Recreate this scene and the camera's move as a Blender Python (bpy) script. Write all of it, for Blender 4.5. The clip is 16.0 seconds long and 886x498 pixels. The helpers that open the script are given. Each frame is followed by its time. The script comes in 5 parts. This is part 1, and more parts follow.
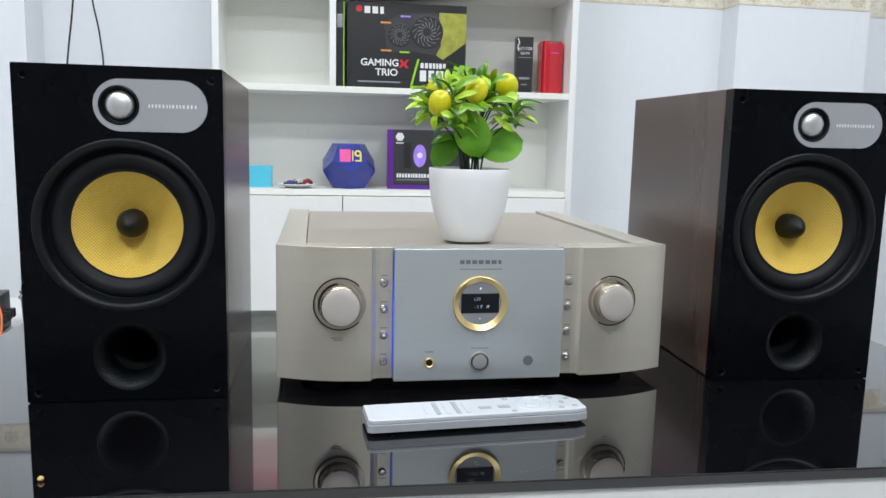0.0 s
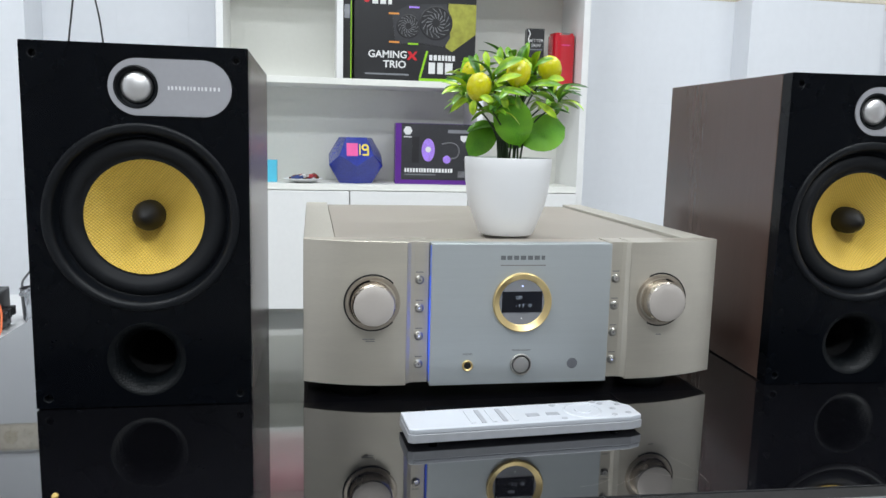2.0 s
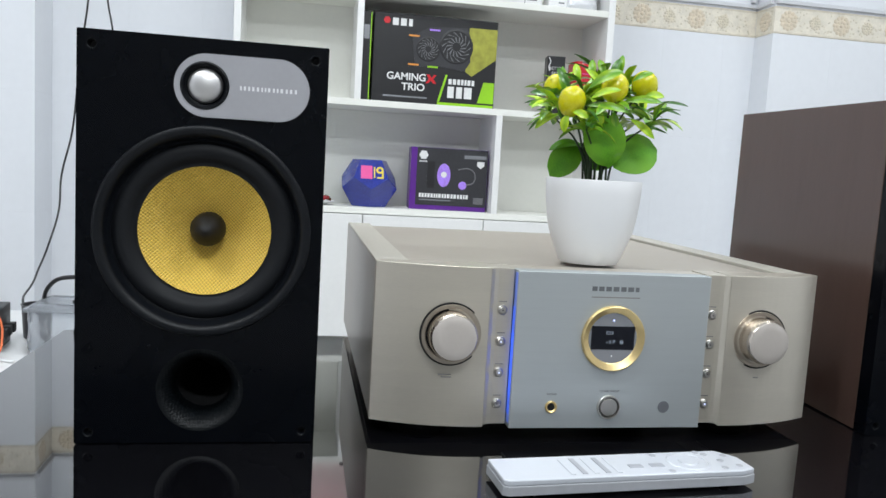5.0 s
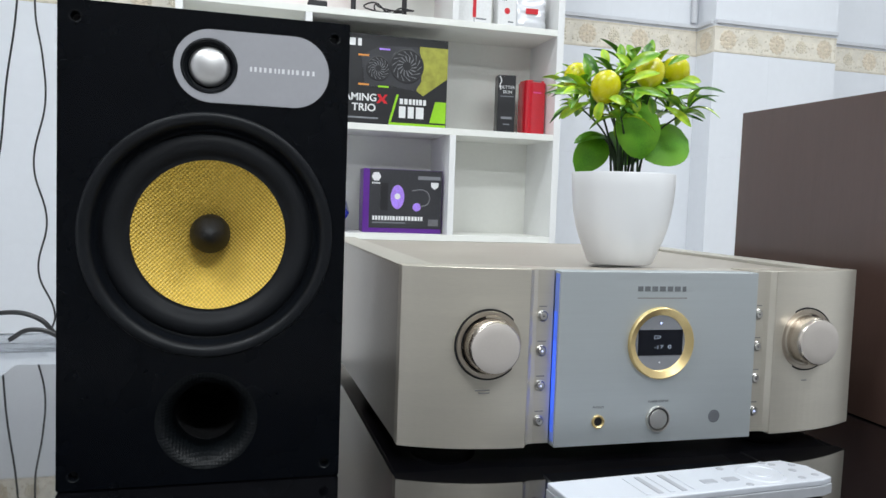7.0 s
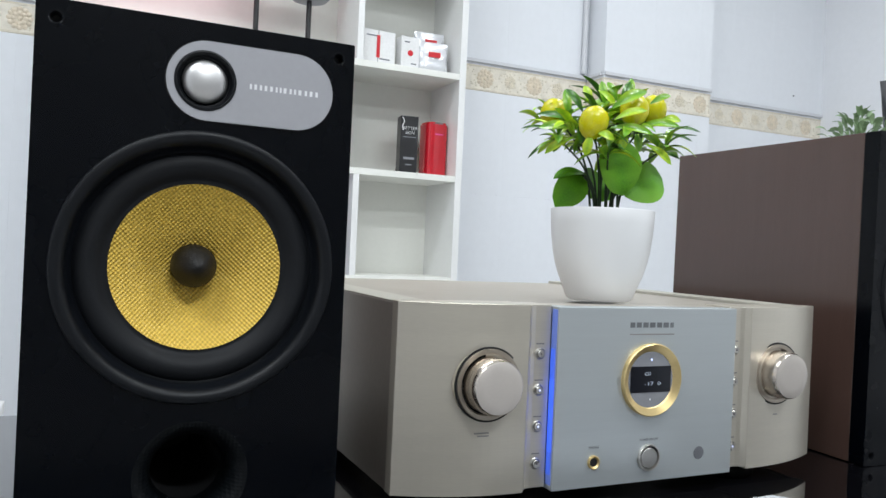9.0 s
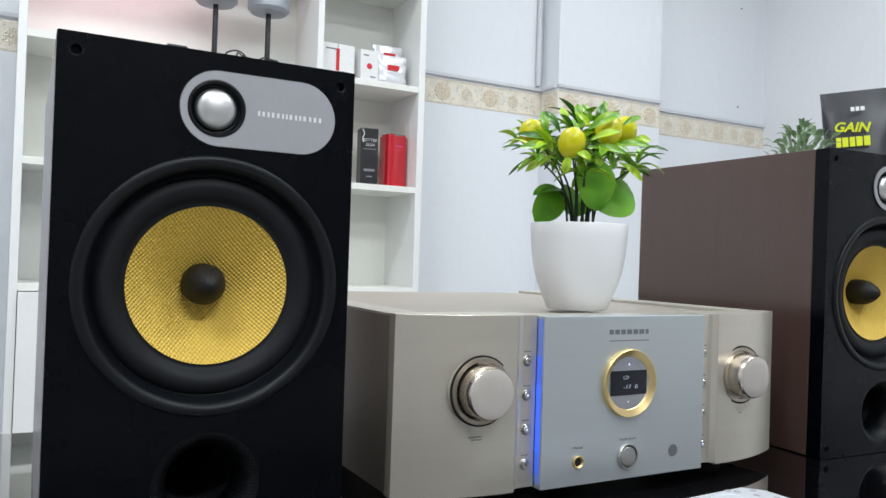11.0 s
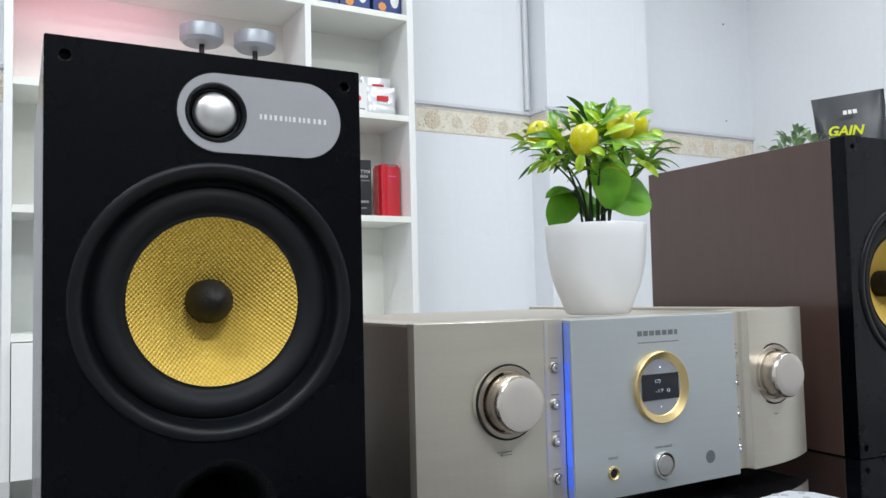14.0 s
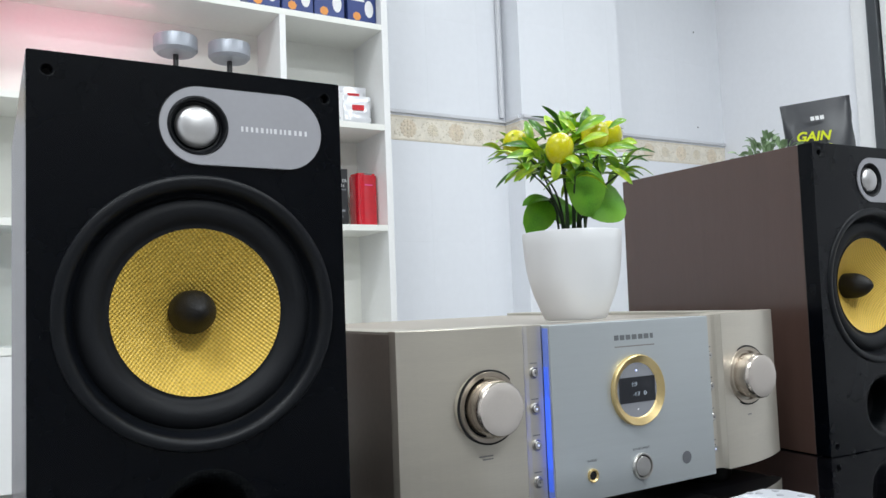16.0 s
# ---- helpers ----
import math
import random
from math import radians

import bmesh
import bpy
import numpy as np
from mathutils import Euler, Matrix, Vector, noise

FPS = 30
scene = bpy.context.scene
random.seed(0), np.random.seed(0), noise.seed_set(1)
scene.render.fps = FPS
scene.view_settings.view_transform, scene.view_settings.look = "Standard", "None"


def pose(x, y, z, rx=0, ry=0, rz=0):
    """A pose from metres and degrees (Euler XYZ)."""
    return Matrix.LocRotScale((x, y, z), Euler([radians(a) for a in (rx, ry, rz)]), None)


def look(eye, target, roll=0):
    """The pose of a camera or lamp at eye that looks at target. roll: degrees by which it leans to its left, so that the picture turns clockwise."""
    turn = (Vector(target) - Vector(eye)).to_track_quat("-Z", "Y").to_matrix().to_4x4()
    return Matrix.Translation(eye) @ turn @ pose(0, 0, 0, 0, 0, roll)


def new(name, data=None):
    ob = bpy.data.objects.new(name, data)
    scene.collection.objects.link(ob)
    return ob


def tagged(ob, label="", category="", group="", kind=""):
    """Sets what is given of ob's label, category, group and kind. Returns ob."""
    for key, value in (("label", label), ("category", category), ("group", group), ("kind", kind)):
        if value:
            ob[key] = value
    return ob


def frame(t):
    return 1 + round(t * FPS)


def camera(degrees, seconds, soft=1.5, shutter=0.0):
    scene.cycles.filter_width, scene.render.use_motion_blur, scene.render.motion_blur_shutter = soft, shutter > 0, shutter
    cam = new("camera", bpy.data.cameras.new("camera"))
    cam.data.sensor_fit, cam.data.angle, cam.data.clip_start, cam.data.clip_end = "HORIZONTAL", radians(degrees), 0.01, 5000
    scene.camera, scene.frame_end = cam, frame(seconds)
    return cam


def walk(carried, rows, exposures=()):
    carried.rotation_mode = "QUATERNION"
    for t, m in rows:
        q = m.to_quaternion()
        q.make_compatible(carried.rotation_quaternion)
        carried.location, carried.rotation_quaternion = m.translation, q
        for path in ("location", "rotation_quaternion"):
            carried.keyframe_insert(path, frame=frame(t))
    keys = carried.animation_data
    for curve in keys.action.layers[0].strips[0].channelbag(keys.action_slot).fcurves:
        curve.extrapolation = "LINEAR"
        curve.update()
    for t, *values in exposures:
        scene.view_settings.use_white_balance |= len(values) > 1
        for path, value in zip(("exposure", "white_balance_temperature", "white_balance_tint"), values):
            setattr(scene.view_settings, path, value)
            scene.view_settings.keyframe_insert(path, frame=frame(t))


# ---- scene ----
cam = camera(60.0, 16.0)
PATH = [
    (0, (0.018, 0.014, 1.022), (0.346, 1.967, 0.746), 1.3),
    (0.5, (0.016, 0.021, 1.018), (0.345, 1.974, 0.742), 1.2),
    (1, (0.009, 0.033, 1.017), (0.339, 1.986, 0.739), 1.1),
    (1.5, (-0.003, 0.055, 1.015), (0.328, 2.007, 0.733), 1.1),
    (2, (-0.015, 0.076, 1.011), (0.322, 2.027, 0.727), 1.4),
    (2.5, (-0.032, 0.093, 1.013), (0.308, 2.043, 0.729), 1.9),
    (3, (-0.05, 0.11, 1.01), (0.285, 2.062, 0.732), 2.6),
    (3.5, (-0.07, 0.118, 1.006), (0.264, 2.072, 0.739), 3.4),
    (4, (-0.084, 0.128, 1.005), (0.237, 2.087, 0.759), 3.8),
    (4.5, (-0.089, 0.14, 1.001), (0.253, 2.097, 0.776), 3.7),
    (6.8, (-0.142, 0.242, 0.967), (0.371, 2.17, 0.828), 2.0),
    (7, (-0.156, 0.246, 0.962), (0.385, 2.168, 0.838), 2.0),
    (7.5, (-0.174, 0.269, 0.951), (0.44, 2.17, 0.861), 2.0),
    (8, (-0.203, 0.282, 0.953), (0.486, 2.159, 0.899), 2.2),
    (8.5, (-0.217, 0.296, 0.954), (0.551, 2.143, 0.931), 2.4),
    (9, (-0.235, 0.306, 0.951), (0.609, 2.119, 0.95), 2.6),
    (9.2, (-0.238, 0.305, 0.949), (0.632, 2.106, 0.955), 2.5),
    (11.3, (-0.285, 0.289, 0.955), (0.671, 2.045, 0.985), 1.8),
    (11.5, (-0.288, 0.292, 0.952), (0.666, 2.05, 0.987), 1.7),
    (12, (-0.295, 0.306, 0.939), (0.654, 2.065, 0.985), 1.2),
    (12.5, (-0.291, 0.318, 0.937), (0.653, 2.08, 0.998), 0.7),
    (13, (-0.286, 0.326, 0.936), (0.657, 2.088, 1.012), 0.0),
    (13.5, (-0.281, 0.329, 0.936), (0.672, 2.084, 1.033), -0.7),
    (14, (-0.279, 0.326, 0.933), (0.689, 2.072, 1.049), -1.4),
    (14.5, (-0.279, 0.318, 0.932), (0.733, 2.038, 1.07), -2.2),
    (15, (-0.285, 0.318, 0.932), (0.74, 2.029, 1.075), -2.3),
    (15.5, (-0.286, 0.319, 0.931), (0.736, 2.032, 1.073), -2.2),
    (16, (-0.286, 0.319, 0.933), (0.735, 2.033, 1.067), -2.2),
]
walk(cam, [(t, look(eye, target, roll)) for t, eye, target, roll in PATH])

# ---- world, lights, exposure ----
scene.view_settings.exposure = -0.01
world = bpy.data.worlds.new("world")
world.use_nodes = True
scene.world = world
world.node_tree.nodes["Background"].inputs[0].default_value = (0.80, 0.86, 1.0, 1)
world.node_tree.nodes["Background"].inputs[1].default_value = 0.1
# assumed lamps, none in view, added to light the room from above
LAMPS = [(-1.2, 0.1, 25), (1.3, 0.1, 25), (-0.35, 1.6, 23), (1.75, 1.7, 14), (0.1, -1.35, 53)]
for lx, ly, watts in LAMPS:
    lamp = bpy.data.lights.new("panel_light", "AREA")
    lamp.shape, lamp.size, lamp.size_y, lamp.energy, lamp.color = "RECTANGLE", 1.15, 0.28, watts, (0.905, 0.965, 1.0)
    new("panel_light", lamp).matrix_world = pose(lx, ly, 2.93)
glow = bpy.data.lights.new("pink_strip_light", "AREA")
glow.shape, glow.size, glow.size_y, glow.energy, glow.color = "RECTANGLE", 0.44, 0.02, 0.27, (1.0, 0.26, 0.44)
new("pink_strip_light", glow).matrix_world = pose(-0.06, 2.78, 1.885, 40, 0, 0)


# ---- materials ----
def mat(name, color, rough=0.5, metal=0.0, vary=0.08, scale=8.0, bump=0.0, bump_scale=200.0, stretch=(1, 1, 1), coat=0.0, spec=0.5):
    """A surface with tone variation at two scales and a fine relief."""
    m = bpy.data.materials.new(name)
    m.use_nodes = True
    nt = m.node_tree
    b = nt.nodes["Principled BSDF"]
    b.inputs["Roughness"].default_value, b.inputs["Metallic"].default_value = rough, metal
    b.inputs["Coat Weight"].default_value = coat
    b.inputs["Specular IOR Level"].default_value = spec
    co = nt.nodes.new("ShaderNodeTexCoord")
    mp = nt.nodes.new("ShaderNodeMapping")
    mp.inputs["Scale"].default_value = stretch
    nt.links.new(co.outputs["Object"], mp.inputs[0])
    n1, n2 = nt.nodes.new("ShaderNodeTexNoise"), nt.nodes.new("ShaderNodeTexNoise")
    n1.inputs["Scale"].default_value, n2.inputs["Scale"].default_value = scale, scale * 14
    n1.inputs["Detail"].default_value = 4
    for n in (n1, n2):
        nt.links.new(mp.outputs[0], n.inputs["Vector"])
    add = nt.nodes.new("ShaderNodeMath")
    add.operation = "ADD"
    nt.links.new(n1.outputs["Fac"], add.inputs[0])
    nt.links.new(n2.outputs["Fac"], add.inputs[1])
    rng = nt.nodes.new("ShaderNodeMapRange")
    rng.inputs["From Min"].default_value, rng.inputs["From Max"].default_value = 0.6, 1.4
    rng.inputs["To Min"].default_value, rng.inputs["To Max"].default_value = 1 - vary, 1 + vary
    nt.links.new(add.outputs[0], rng.inputs["Value"])
    mul = nt.nodes.new("ShaderNodeVectorMath")
    mul.operation = "SCALE"
    mul.inputs[0].default_value = color
    nt.links.new(rng.outputs[0], mul.inputs["Scale"])
    nt.links.new(mul.outputs[0], b.inputs["Base Color"])
    r2 = nt.nodes.new("ShaderNodeMapRange")
    r2.inputs["To Min"].default_value, r2.inputs["To Max"].default_value = rough * 0.85, min(1, rough * 1.15)
    nt.links.new(n1.outputs["Fac"], r2.inputs["Value"])
    nt.links.new(r2.outputs[0], b.inputs["Roughness"])
    if bump:
        n3 = nt.nodes.new("ShaderNodeTexNoise")
        n3.inputs["Scale"].default_value = bump_scale
        nt.links.new(mp.outputs[0], n3.inputs["Vector"])
        bp = nt.nodes.new("ShaderNodeBump")
        bp.inputs["Strength"].default_value, bp.inputs["Distance"].default_value = bump, 0.001
        nt.links.new(n3.outputs["Fac"], bp.inputs["Height"])
        nt.links.new(bp.outputs[0], b.inputs["Normal"])
    return m


def glowing(name, color, strength):
    m = bpy.data.materials.new(name)
    m.use_nodes = True
    b = m.node_tree.nodes["Principled BSDF"]
    b.inputs["Base Color"].default_value = (*color, 1)
    b.inputs["Emission Color"].default_value, b.inputs["Emission Strength"].default_value = (*color, 1), strength
    return m


WALL = mat("glazed_white_tile", (0.82, 0.84, 0.88), 0.2, vary=0.02, scale=2.5, bump=0.02, bump_scale=6)
PLASTER = mat("white_plaster", (0.84, 0.85, 0.88), 0.5, vary=0.02, scale=3, bump=0.1, bump_scale=60)
GROUT = mat("grout", (0.82, 0.84, 0.88), 0.7, vary=0.02)
# for the unseen south wall, set dark so that glossy fronts mirror little light
DARKWALL = mat("dark_unseen_wall", (0.22, 0.22, 0.22), 0.6, vary=0.1, scale=3)
FLOOR = mat("pale_floor_tile", (0.50, 0.49, 0.48), 0.25, vary=0.08, scale=3)
CEIL = mat("white_ceiling", (0.82, 0.82, 0.82), 0.8, vary=0.02)
LAMINATE = mat("white_laminate", (0.85, 0.85, 0.84), 0.38, vary=0.02, scale=5)
SHELF_IN = mat("white_shelf_board", (0.86, 0.86, 0.81), 0.45, vary=0.02, scale=5)
GLASS_TOP = mat("black_glass", (0.003, 0.003, 0.004), 0.02, vary=0.2, scale=4, coat=0.9, spec=0.6)
TABLE_WHITE = mat("white_lacquer", (0.80, 0.80, 0.80), 0.3, vary=0.03, scale=6)
BAFFLE = mat("black_vinyl", (0.0004, 0.0010, 0.0024), 0.27, vary=0.15, scale=20, bump=0.04, bump_scale=900, spec=0.17)
VENEER = mat("dark_brown_wood_vinyl", (0.078, 0.045, 0.036), 0.24, vary=0.06, scale=9, bump=0.006, bump_scale=120, stretch=(9, 9, 0.5), spec=0.7)
RUBBER = mat("black_rubber", (0.006, 0.007, 0.009), 0.55, vary=0.1, scale=30, bump=0.05, bump_scale=600, spec=0.22)
RUBBER_SHINY = mat("black_moulded_trim", (0.003, 0.004, 0.006), 0.42, vary=0.1, scale=30, spec=0.25)
PLUG = mat("dark_foam_plug", (0.006, 0.0055, 0.005), 0.55, vary=0.12, scale=60, bump=0.3, bump_scale=700, spec=0.35)
DARK = mat("dark_void", (0.004, 0.004, 0.005), 0.7)
SILVER = mat("satin_silver", (0.345, 0.345, 0.37), 0.5, 0.2, vary=0.03, scale=20)
DOME = mat("aluminium_dome", (0.60, 0.59, 0.59), 0.44, 0.9, vary=0.03, scale=40)
CHAMP = mat("champagne_aluminium", (0.625, 0.58, 0.50), 0.38, 0.72, vary=0.04, scale=30, bump=0.06, bump_scale=400, stretch=(0.15, 1, 4))
# darker than the front: the dark surroundings it mirrors are put into its colour
CHAMP_SIDE_SHADED = mat("shaded_champagne_steel", (0.44, 0.395, 0.345), 0.34, 0.85, vary=0.06, scale=14, bump=0.04, bump_scale=300)
RAIL = mat("champagne_lid_rail", (0.47, 0.445, 0.39), 0.5, 0.25, vary=0.05, scale=14, stretch=(3, 0.2, 1), spec=0.35)
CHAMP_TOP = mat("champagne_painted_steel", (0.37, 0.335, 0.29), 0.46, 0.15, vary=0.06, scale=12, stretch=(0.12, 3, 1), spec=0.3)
PANEL = mat("brushed_silver_panel", (0.535, 0.57, 0.585), 0.4, 0.66, vary=0.03, scale=40, bump=0.05, bump_scale=500, stretch=(0.1, 1, 5))
COLLAR = mat("satin_champagne_collar", (0.50, 0.44, 0.37), 0.36, 0.95, vary=0.05, scale=50)
KNOB = mat("spun_champagne_metal", (0.58, 0.52, 0.46), 0.27, 1.0, vary=0.04, scale=60)
KNOB_FACE = mat("matt_champagne_face", (0.60, 0.55, 0.51), 0.55, 0.6, vary=0.03, scale=60)
GOLD = mat("polished_gold_ring", (0.74, 0.57, 0.28), 0.38, 0.95, vary=0.05, scale=40)
CHROME = mat("chrome", (0.58, 0.56, 0.53), 0.3, 1.0, vary=0.03)
DISPLAY = mat("black_display_glass", (0.006, 0.007, 0.012), 0.1, vary=0.1)
SMOKED = mat("grey_window", (0.36, 0.37, 0.40), 0.25, 0.5, vary=0.03)
EYE_GREY = mat("dark_grey_filter", (0.13, 0.135, 0.15), 0.3)
MARK_GREY = mat("dark_grey_print", (0.17, 0.18, 0.19), 0.4, 0.3)
INK = mat("grey_print", (0.10, 0.10, 0.11), 0.5)
CAP = mat("faint_grey_print", (0.24, 0.23, 0.22), 0.5)
FEET = mat("black_plastic", (0.015, 0.015, 0.016), 0.4)
POT = mat("white_glazed_plastic", (0.80, 0.80, 0.81), 0.3, vary=0.004, scale=10)
LEMON = mat("yellow_lemon", (0.60, 0.56, 0.002), 0.27, vary=0.10, scale=60, bump=0.12, bump_scale=500, coat=0.08)


def leaf_mat(name, inner, edge, width, rough=0.3):
    """Moulded leaf: darker along the rib, paler and yellower towards the margin, blotched."""
    m = mat(name, inner, rough, vary=0.25, scale=45, bump=0.15, bump_scale=150, coat=0.15)
    nt = m.node_tree
    co, sep = nt.nodes.new("ShaderNodeTexCoord"), nt.nodes.new("ShaderNodeSeparateXYZ")
    nt.links.new(co.outputs["Object"], sep.inputs[0])
    ab, no, ad = nt.nodes.new("ShaderNodeMath"), nt.nodes.new("ShaderNodeTexNoise"), nt.nodes.new("ShaderNodeMath")
    ab.operation, ad.operation = "ABSOLUTE", "MULTIPLY_ADD"
    no.inputs["Scale"].default_value = 90
    nt.links.new(sep.outputs["Y"], ab.inputs[0])
    nt.links.new(co.outputs["Object"], no.inputs["Vector"])
    nt.links.new(no.outputs["Fac"], ad.inputs[0])
    ad.inputs[1].default_value = width * 0.8
    nt.links.new(ab.outputs[0], ad.inputs[2])
    ra, mi = nt.nodes.new("ShaderNodeMapRange"), nt.nodes.new("ShaderNodeMix")
    ra.inputs["From Min"].default_value, ra.inputs["From Max"].default_value = width * 0.45, width * 1.35
    nt.links.new(ad.outputs[0], ra.inputs["Value"])
    mi.data_type = "RGBA"
    b = nt.nodes["Principled BSDF"]
    nt.links.new(b.inputs["Base Color"].links[0].from_socket, mi.inputs[6])
    mi.inputs[7].default_value = (*edge, 1)
    nt.links.new(ra.outputs[0], mi.inputs[0])
    nt.links.new(mi.outputs[2], b.inputs["Base Color"])
    return m


LEAF = leaf_mat("green_plastic_leaf", (0.11, 0.31, 0.014), (0.34, 0.54, 0.025), 0.0055)
LEAF_PALE = leaf_mat("pale_green_leaf", (0.30, 0.54, 0.02), (0.62, 0.74, 0.04), 0.0055, 0.36)
LEAF_DARK = leaf_mat("dark_green_leaf", (0.03, 0.12, 0.014), (0.12, 0.30, 0.03), 0.0050)
LEAF_BIG = leaf_mat("broad_green_leaf", (0.10, 0.34, 0.004), (0.17, 0.43, 0.012), 0.020, 0.55)
STEM = mat("dark_green_stem", (0.02, 0.045, 0.012), 0.5)
REMOTE = mat("silver_plastic", (0.60, 0.62, 0.67), 0.38, 0.2, vary=0.02, scale=30)
REMOTE_LOW = mat("silver_grey_plastic", (0.44, 0.45, 0.48), 0.4, 0.2)
REMOTE_KEY = mat("pale_grey_plastic", (0.40, 0.41, 0.45), 0.35, 0.2)
LED_BLUE = glowing("blue_led", (0.05, 0.14, 1.0), 0.8)
# weaker glows that imitate the blue strip's fading ends and its spill
LED_MID = glowing("mid_blue_fade", (0.06, 0.15, 0.85), 0.5)
BLUE_SPILL = glowing("dim_blue_spill", (0.16, 0.24, 0.70), 0.13)
LED_WHITE = glowing("white_blue_led", (0.55, 0.62, 1.0), 1.4)
DIGITS = glowing("display_digits", (0.75, 0.85, 0.95), 0.22)


def weave(name, color, period):
    """Woven fibre: crossed ridges in the plane of the cone."""
    m = mat(name, color, 0.42, vary=0.06, scale=30)
    nt = m.node_tree
    b = nt.nodes["Principled BSDF"]
    co = nt.nodes.new("ShaderNodeTexCoord")
    sep = nt.nodes.new("ShaderNodeSeparateXYZ")
    nt.links.new(co.outputs["Object"], sep.inputs[0])
    outs = []
    for axis in ("X", "Z"):
        mu, si = nt.nodes.new("ShaderNodeMath"), nt.nodes.new("ShaderNodeMath")
        mu.operation, si.operation = "MULTIPLY", "SINE"
        mu.inputs[1].default_value = 2 * math.pi / period
        nt.links.new(sep.outputs[axis], mu.inputs[0])
        nt.links.new(mu.outputs[0], si.inputs[0])
        outs.append(si)
    pr = nt.nodes.new("ShaderNodeMath")
    pr.operation = "MULTIPLY"
    nt.links.new(outs[0].outputs[0], pr.inputs[0])
    nt.links.new(outs[1].outputs[0], pr.inputs[1])
    bp = nt.nodes.new("ShaderNodeBump")
    bp.inputs["Strength"].default_value, bp.inputs["Distance"].default_value = 0.8, 0.0007
    tone, dye = nt.nodes.new("ShaderNodeMapRange"), nt.nodes.new("ShaderNodeVectorMath")
    tone.inputs["From Min"].default_value, tone.inputs["To Min"].default_value, tone.inputs["To Max"].default_value = -1, 0.72, 1.18
    dye.operation, dye.inputs[0].default_value = "SCALE", color
    nt.links.new(pr.outputs[0], tone.inputs["Value"])
    nt.links.new(tone.outputs[0], dye.inputs["Scale"])
    nt.links.new(dye.outputs[0], b.inputs["Base Color"])
    nt.links.new(pr.outputs[0], bp.inputs["Height"])
    nt.links.new(bp.outputs[0], b.inputs["Normal"])
    return m


KEVLAR = weave("yellow_woven_fibre", (0.76, 0.51, 0.085), 0.0031)


def dimpled(name):
    m = mat(name, (0.002, 0.003, 0.004), 0.45, vary=0.1, scale=30, spec=0.2)
    nt = m.node_tree
    vo, bp = nt.nodes.new("ShaderNodeTexVoronoi"), nt.nodes.new("ShaderNodeBump")
    vo.inputs["Scale"].default_value, vo.inputs["Randomness"].default_value = 420, 0.12
    co, turn = nt.nodes.new("ShaderNodeTexCoord"), nt.nodes.new("ShaderNodeMapping")
    turn.inputs["Rotation"].default_value = (math.pi / 2, 0, 0)
    vo.voronoi_dimensions = "2D"
    nt.links.new(co.outputs["Object"], turn.inputs[0])
    nt.links.new(turn.outputs[0], vo.inputs["Vector"])
    bp.inputs["Strength"].default_value, bp.inputs["Distance"].default_value = 0.4, 0.001
    nt.links.new(vo.outputs["Distance"], bp.inputs["Height"])
    nt.links.new(bp.outputs[0], nt.nodes["Principled BSDF"].inputs["Normal"])
    return m


DIMPLES = dimpled("dimpled_port_flare")


# ---- mesh helpers ----
def thing(name, m, label, category, group="", kind=""):
    ob = new(name)
    ob.empty_display_size = 0.05
    ob.matrix_world = m
    return tagged(ob, label, category, group, kind)


def part(name, bm, material, parent=None, label="", m=None, smooth=False):
    me = bpy.data.meshes.new(name)
    if smooth:
        for f in bm.faces:
            f.smooth = True
    bm.to_mesh(me)
    bm.free()
    me.materials.append(material)
    if smooth:
        me.set_sharp_from_angle(angle=radians(38))
    ob = new(name, me)
    if parent is not None:
        ob.parent = parent
    if m is not None:
        ob.matrix_basis = m
    return tagged(ob, label)


def box(x0, x1, y0, y1, z0, z1, r=0.0, seg=2, bm=None):
    bm = bm or bmesh.new()
    vs = bmesh.ops.create_cube(bm, size=1)["verts"]
    for v in vs:
        v.co = Vector(((x0 + x1) / 2 + v.co.x * (x1 - x0), (y0 + y1) / 2 + v.co.y * (y1 - y0), (z0 + z1) / 2 + v.co.z * (z1 - z0)))
    if r:
        es = list({e for v in vs for e in v.link_edges})
        bmesh.ops.bevel(bm, geom=es, offset=r, segments=seg, affect="EDGES", profile=0.5)
    return bm


def lathe(profile, axis="y", n=64, bm=None, at=(0, 0, 0), caps=True):
    """Turns (radius, height) pairs round an axis."""
    bm = bm or bmesh.new()
    rings = []
    for r, h in profile:
        ring = []
        for k in range(n):
            a = 2 * math.pi * k / n
            c, s = r * math.cos(a), r * math.sin(a)
            p = (c, h, s) if axis == "y" else (c, s, h) if axis == "z" else (h, c, s)
            ring.append(bm.verts.new(Vector(p) + Vector(at)))
        rings.append(ring)
    for a, b in zip(rings, rings[1:]):
        for k in range(n):
            bm.faces.new((a[k], a[(k + 1) % n], b[(k + 1) % n], b[k]))
    if caps:
        for ring in (rings[0], rings[-1]):
            if (ring[0].co - ring[n // 2].co).length > 1e-5:
                bm.faces.new(ring)
    bmesh.ops.remove_doubles(bm, verts=bm.verts[:], dist=1e-6)
    bmesh.ops.recalc_face_normals(bm, faces=bm.faces[:])
    return bm


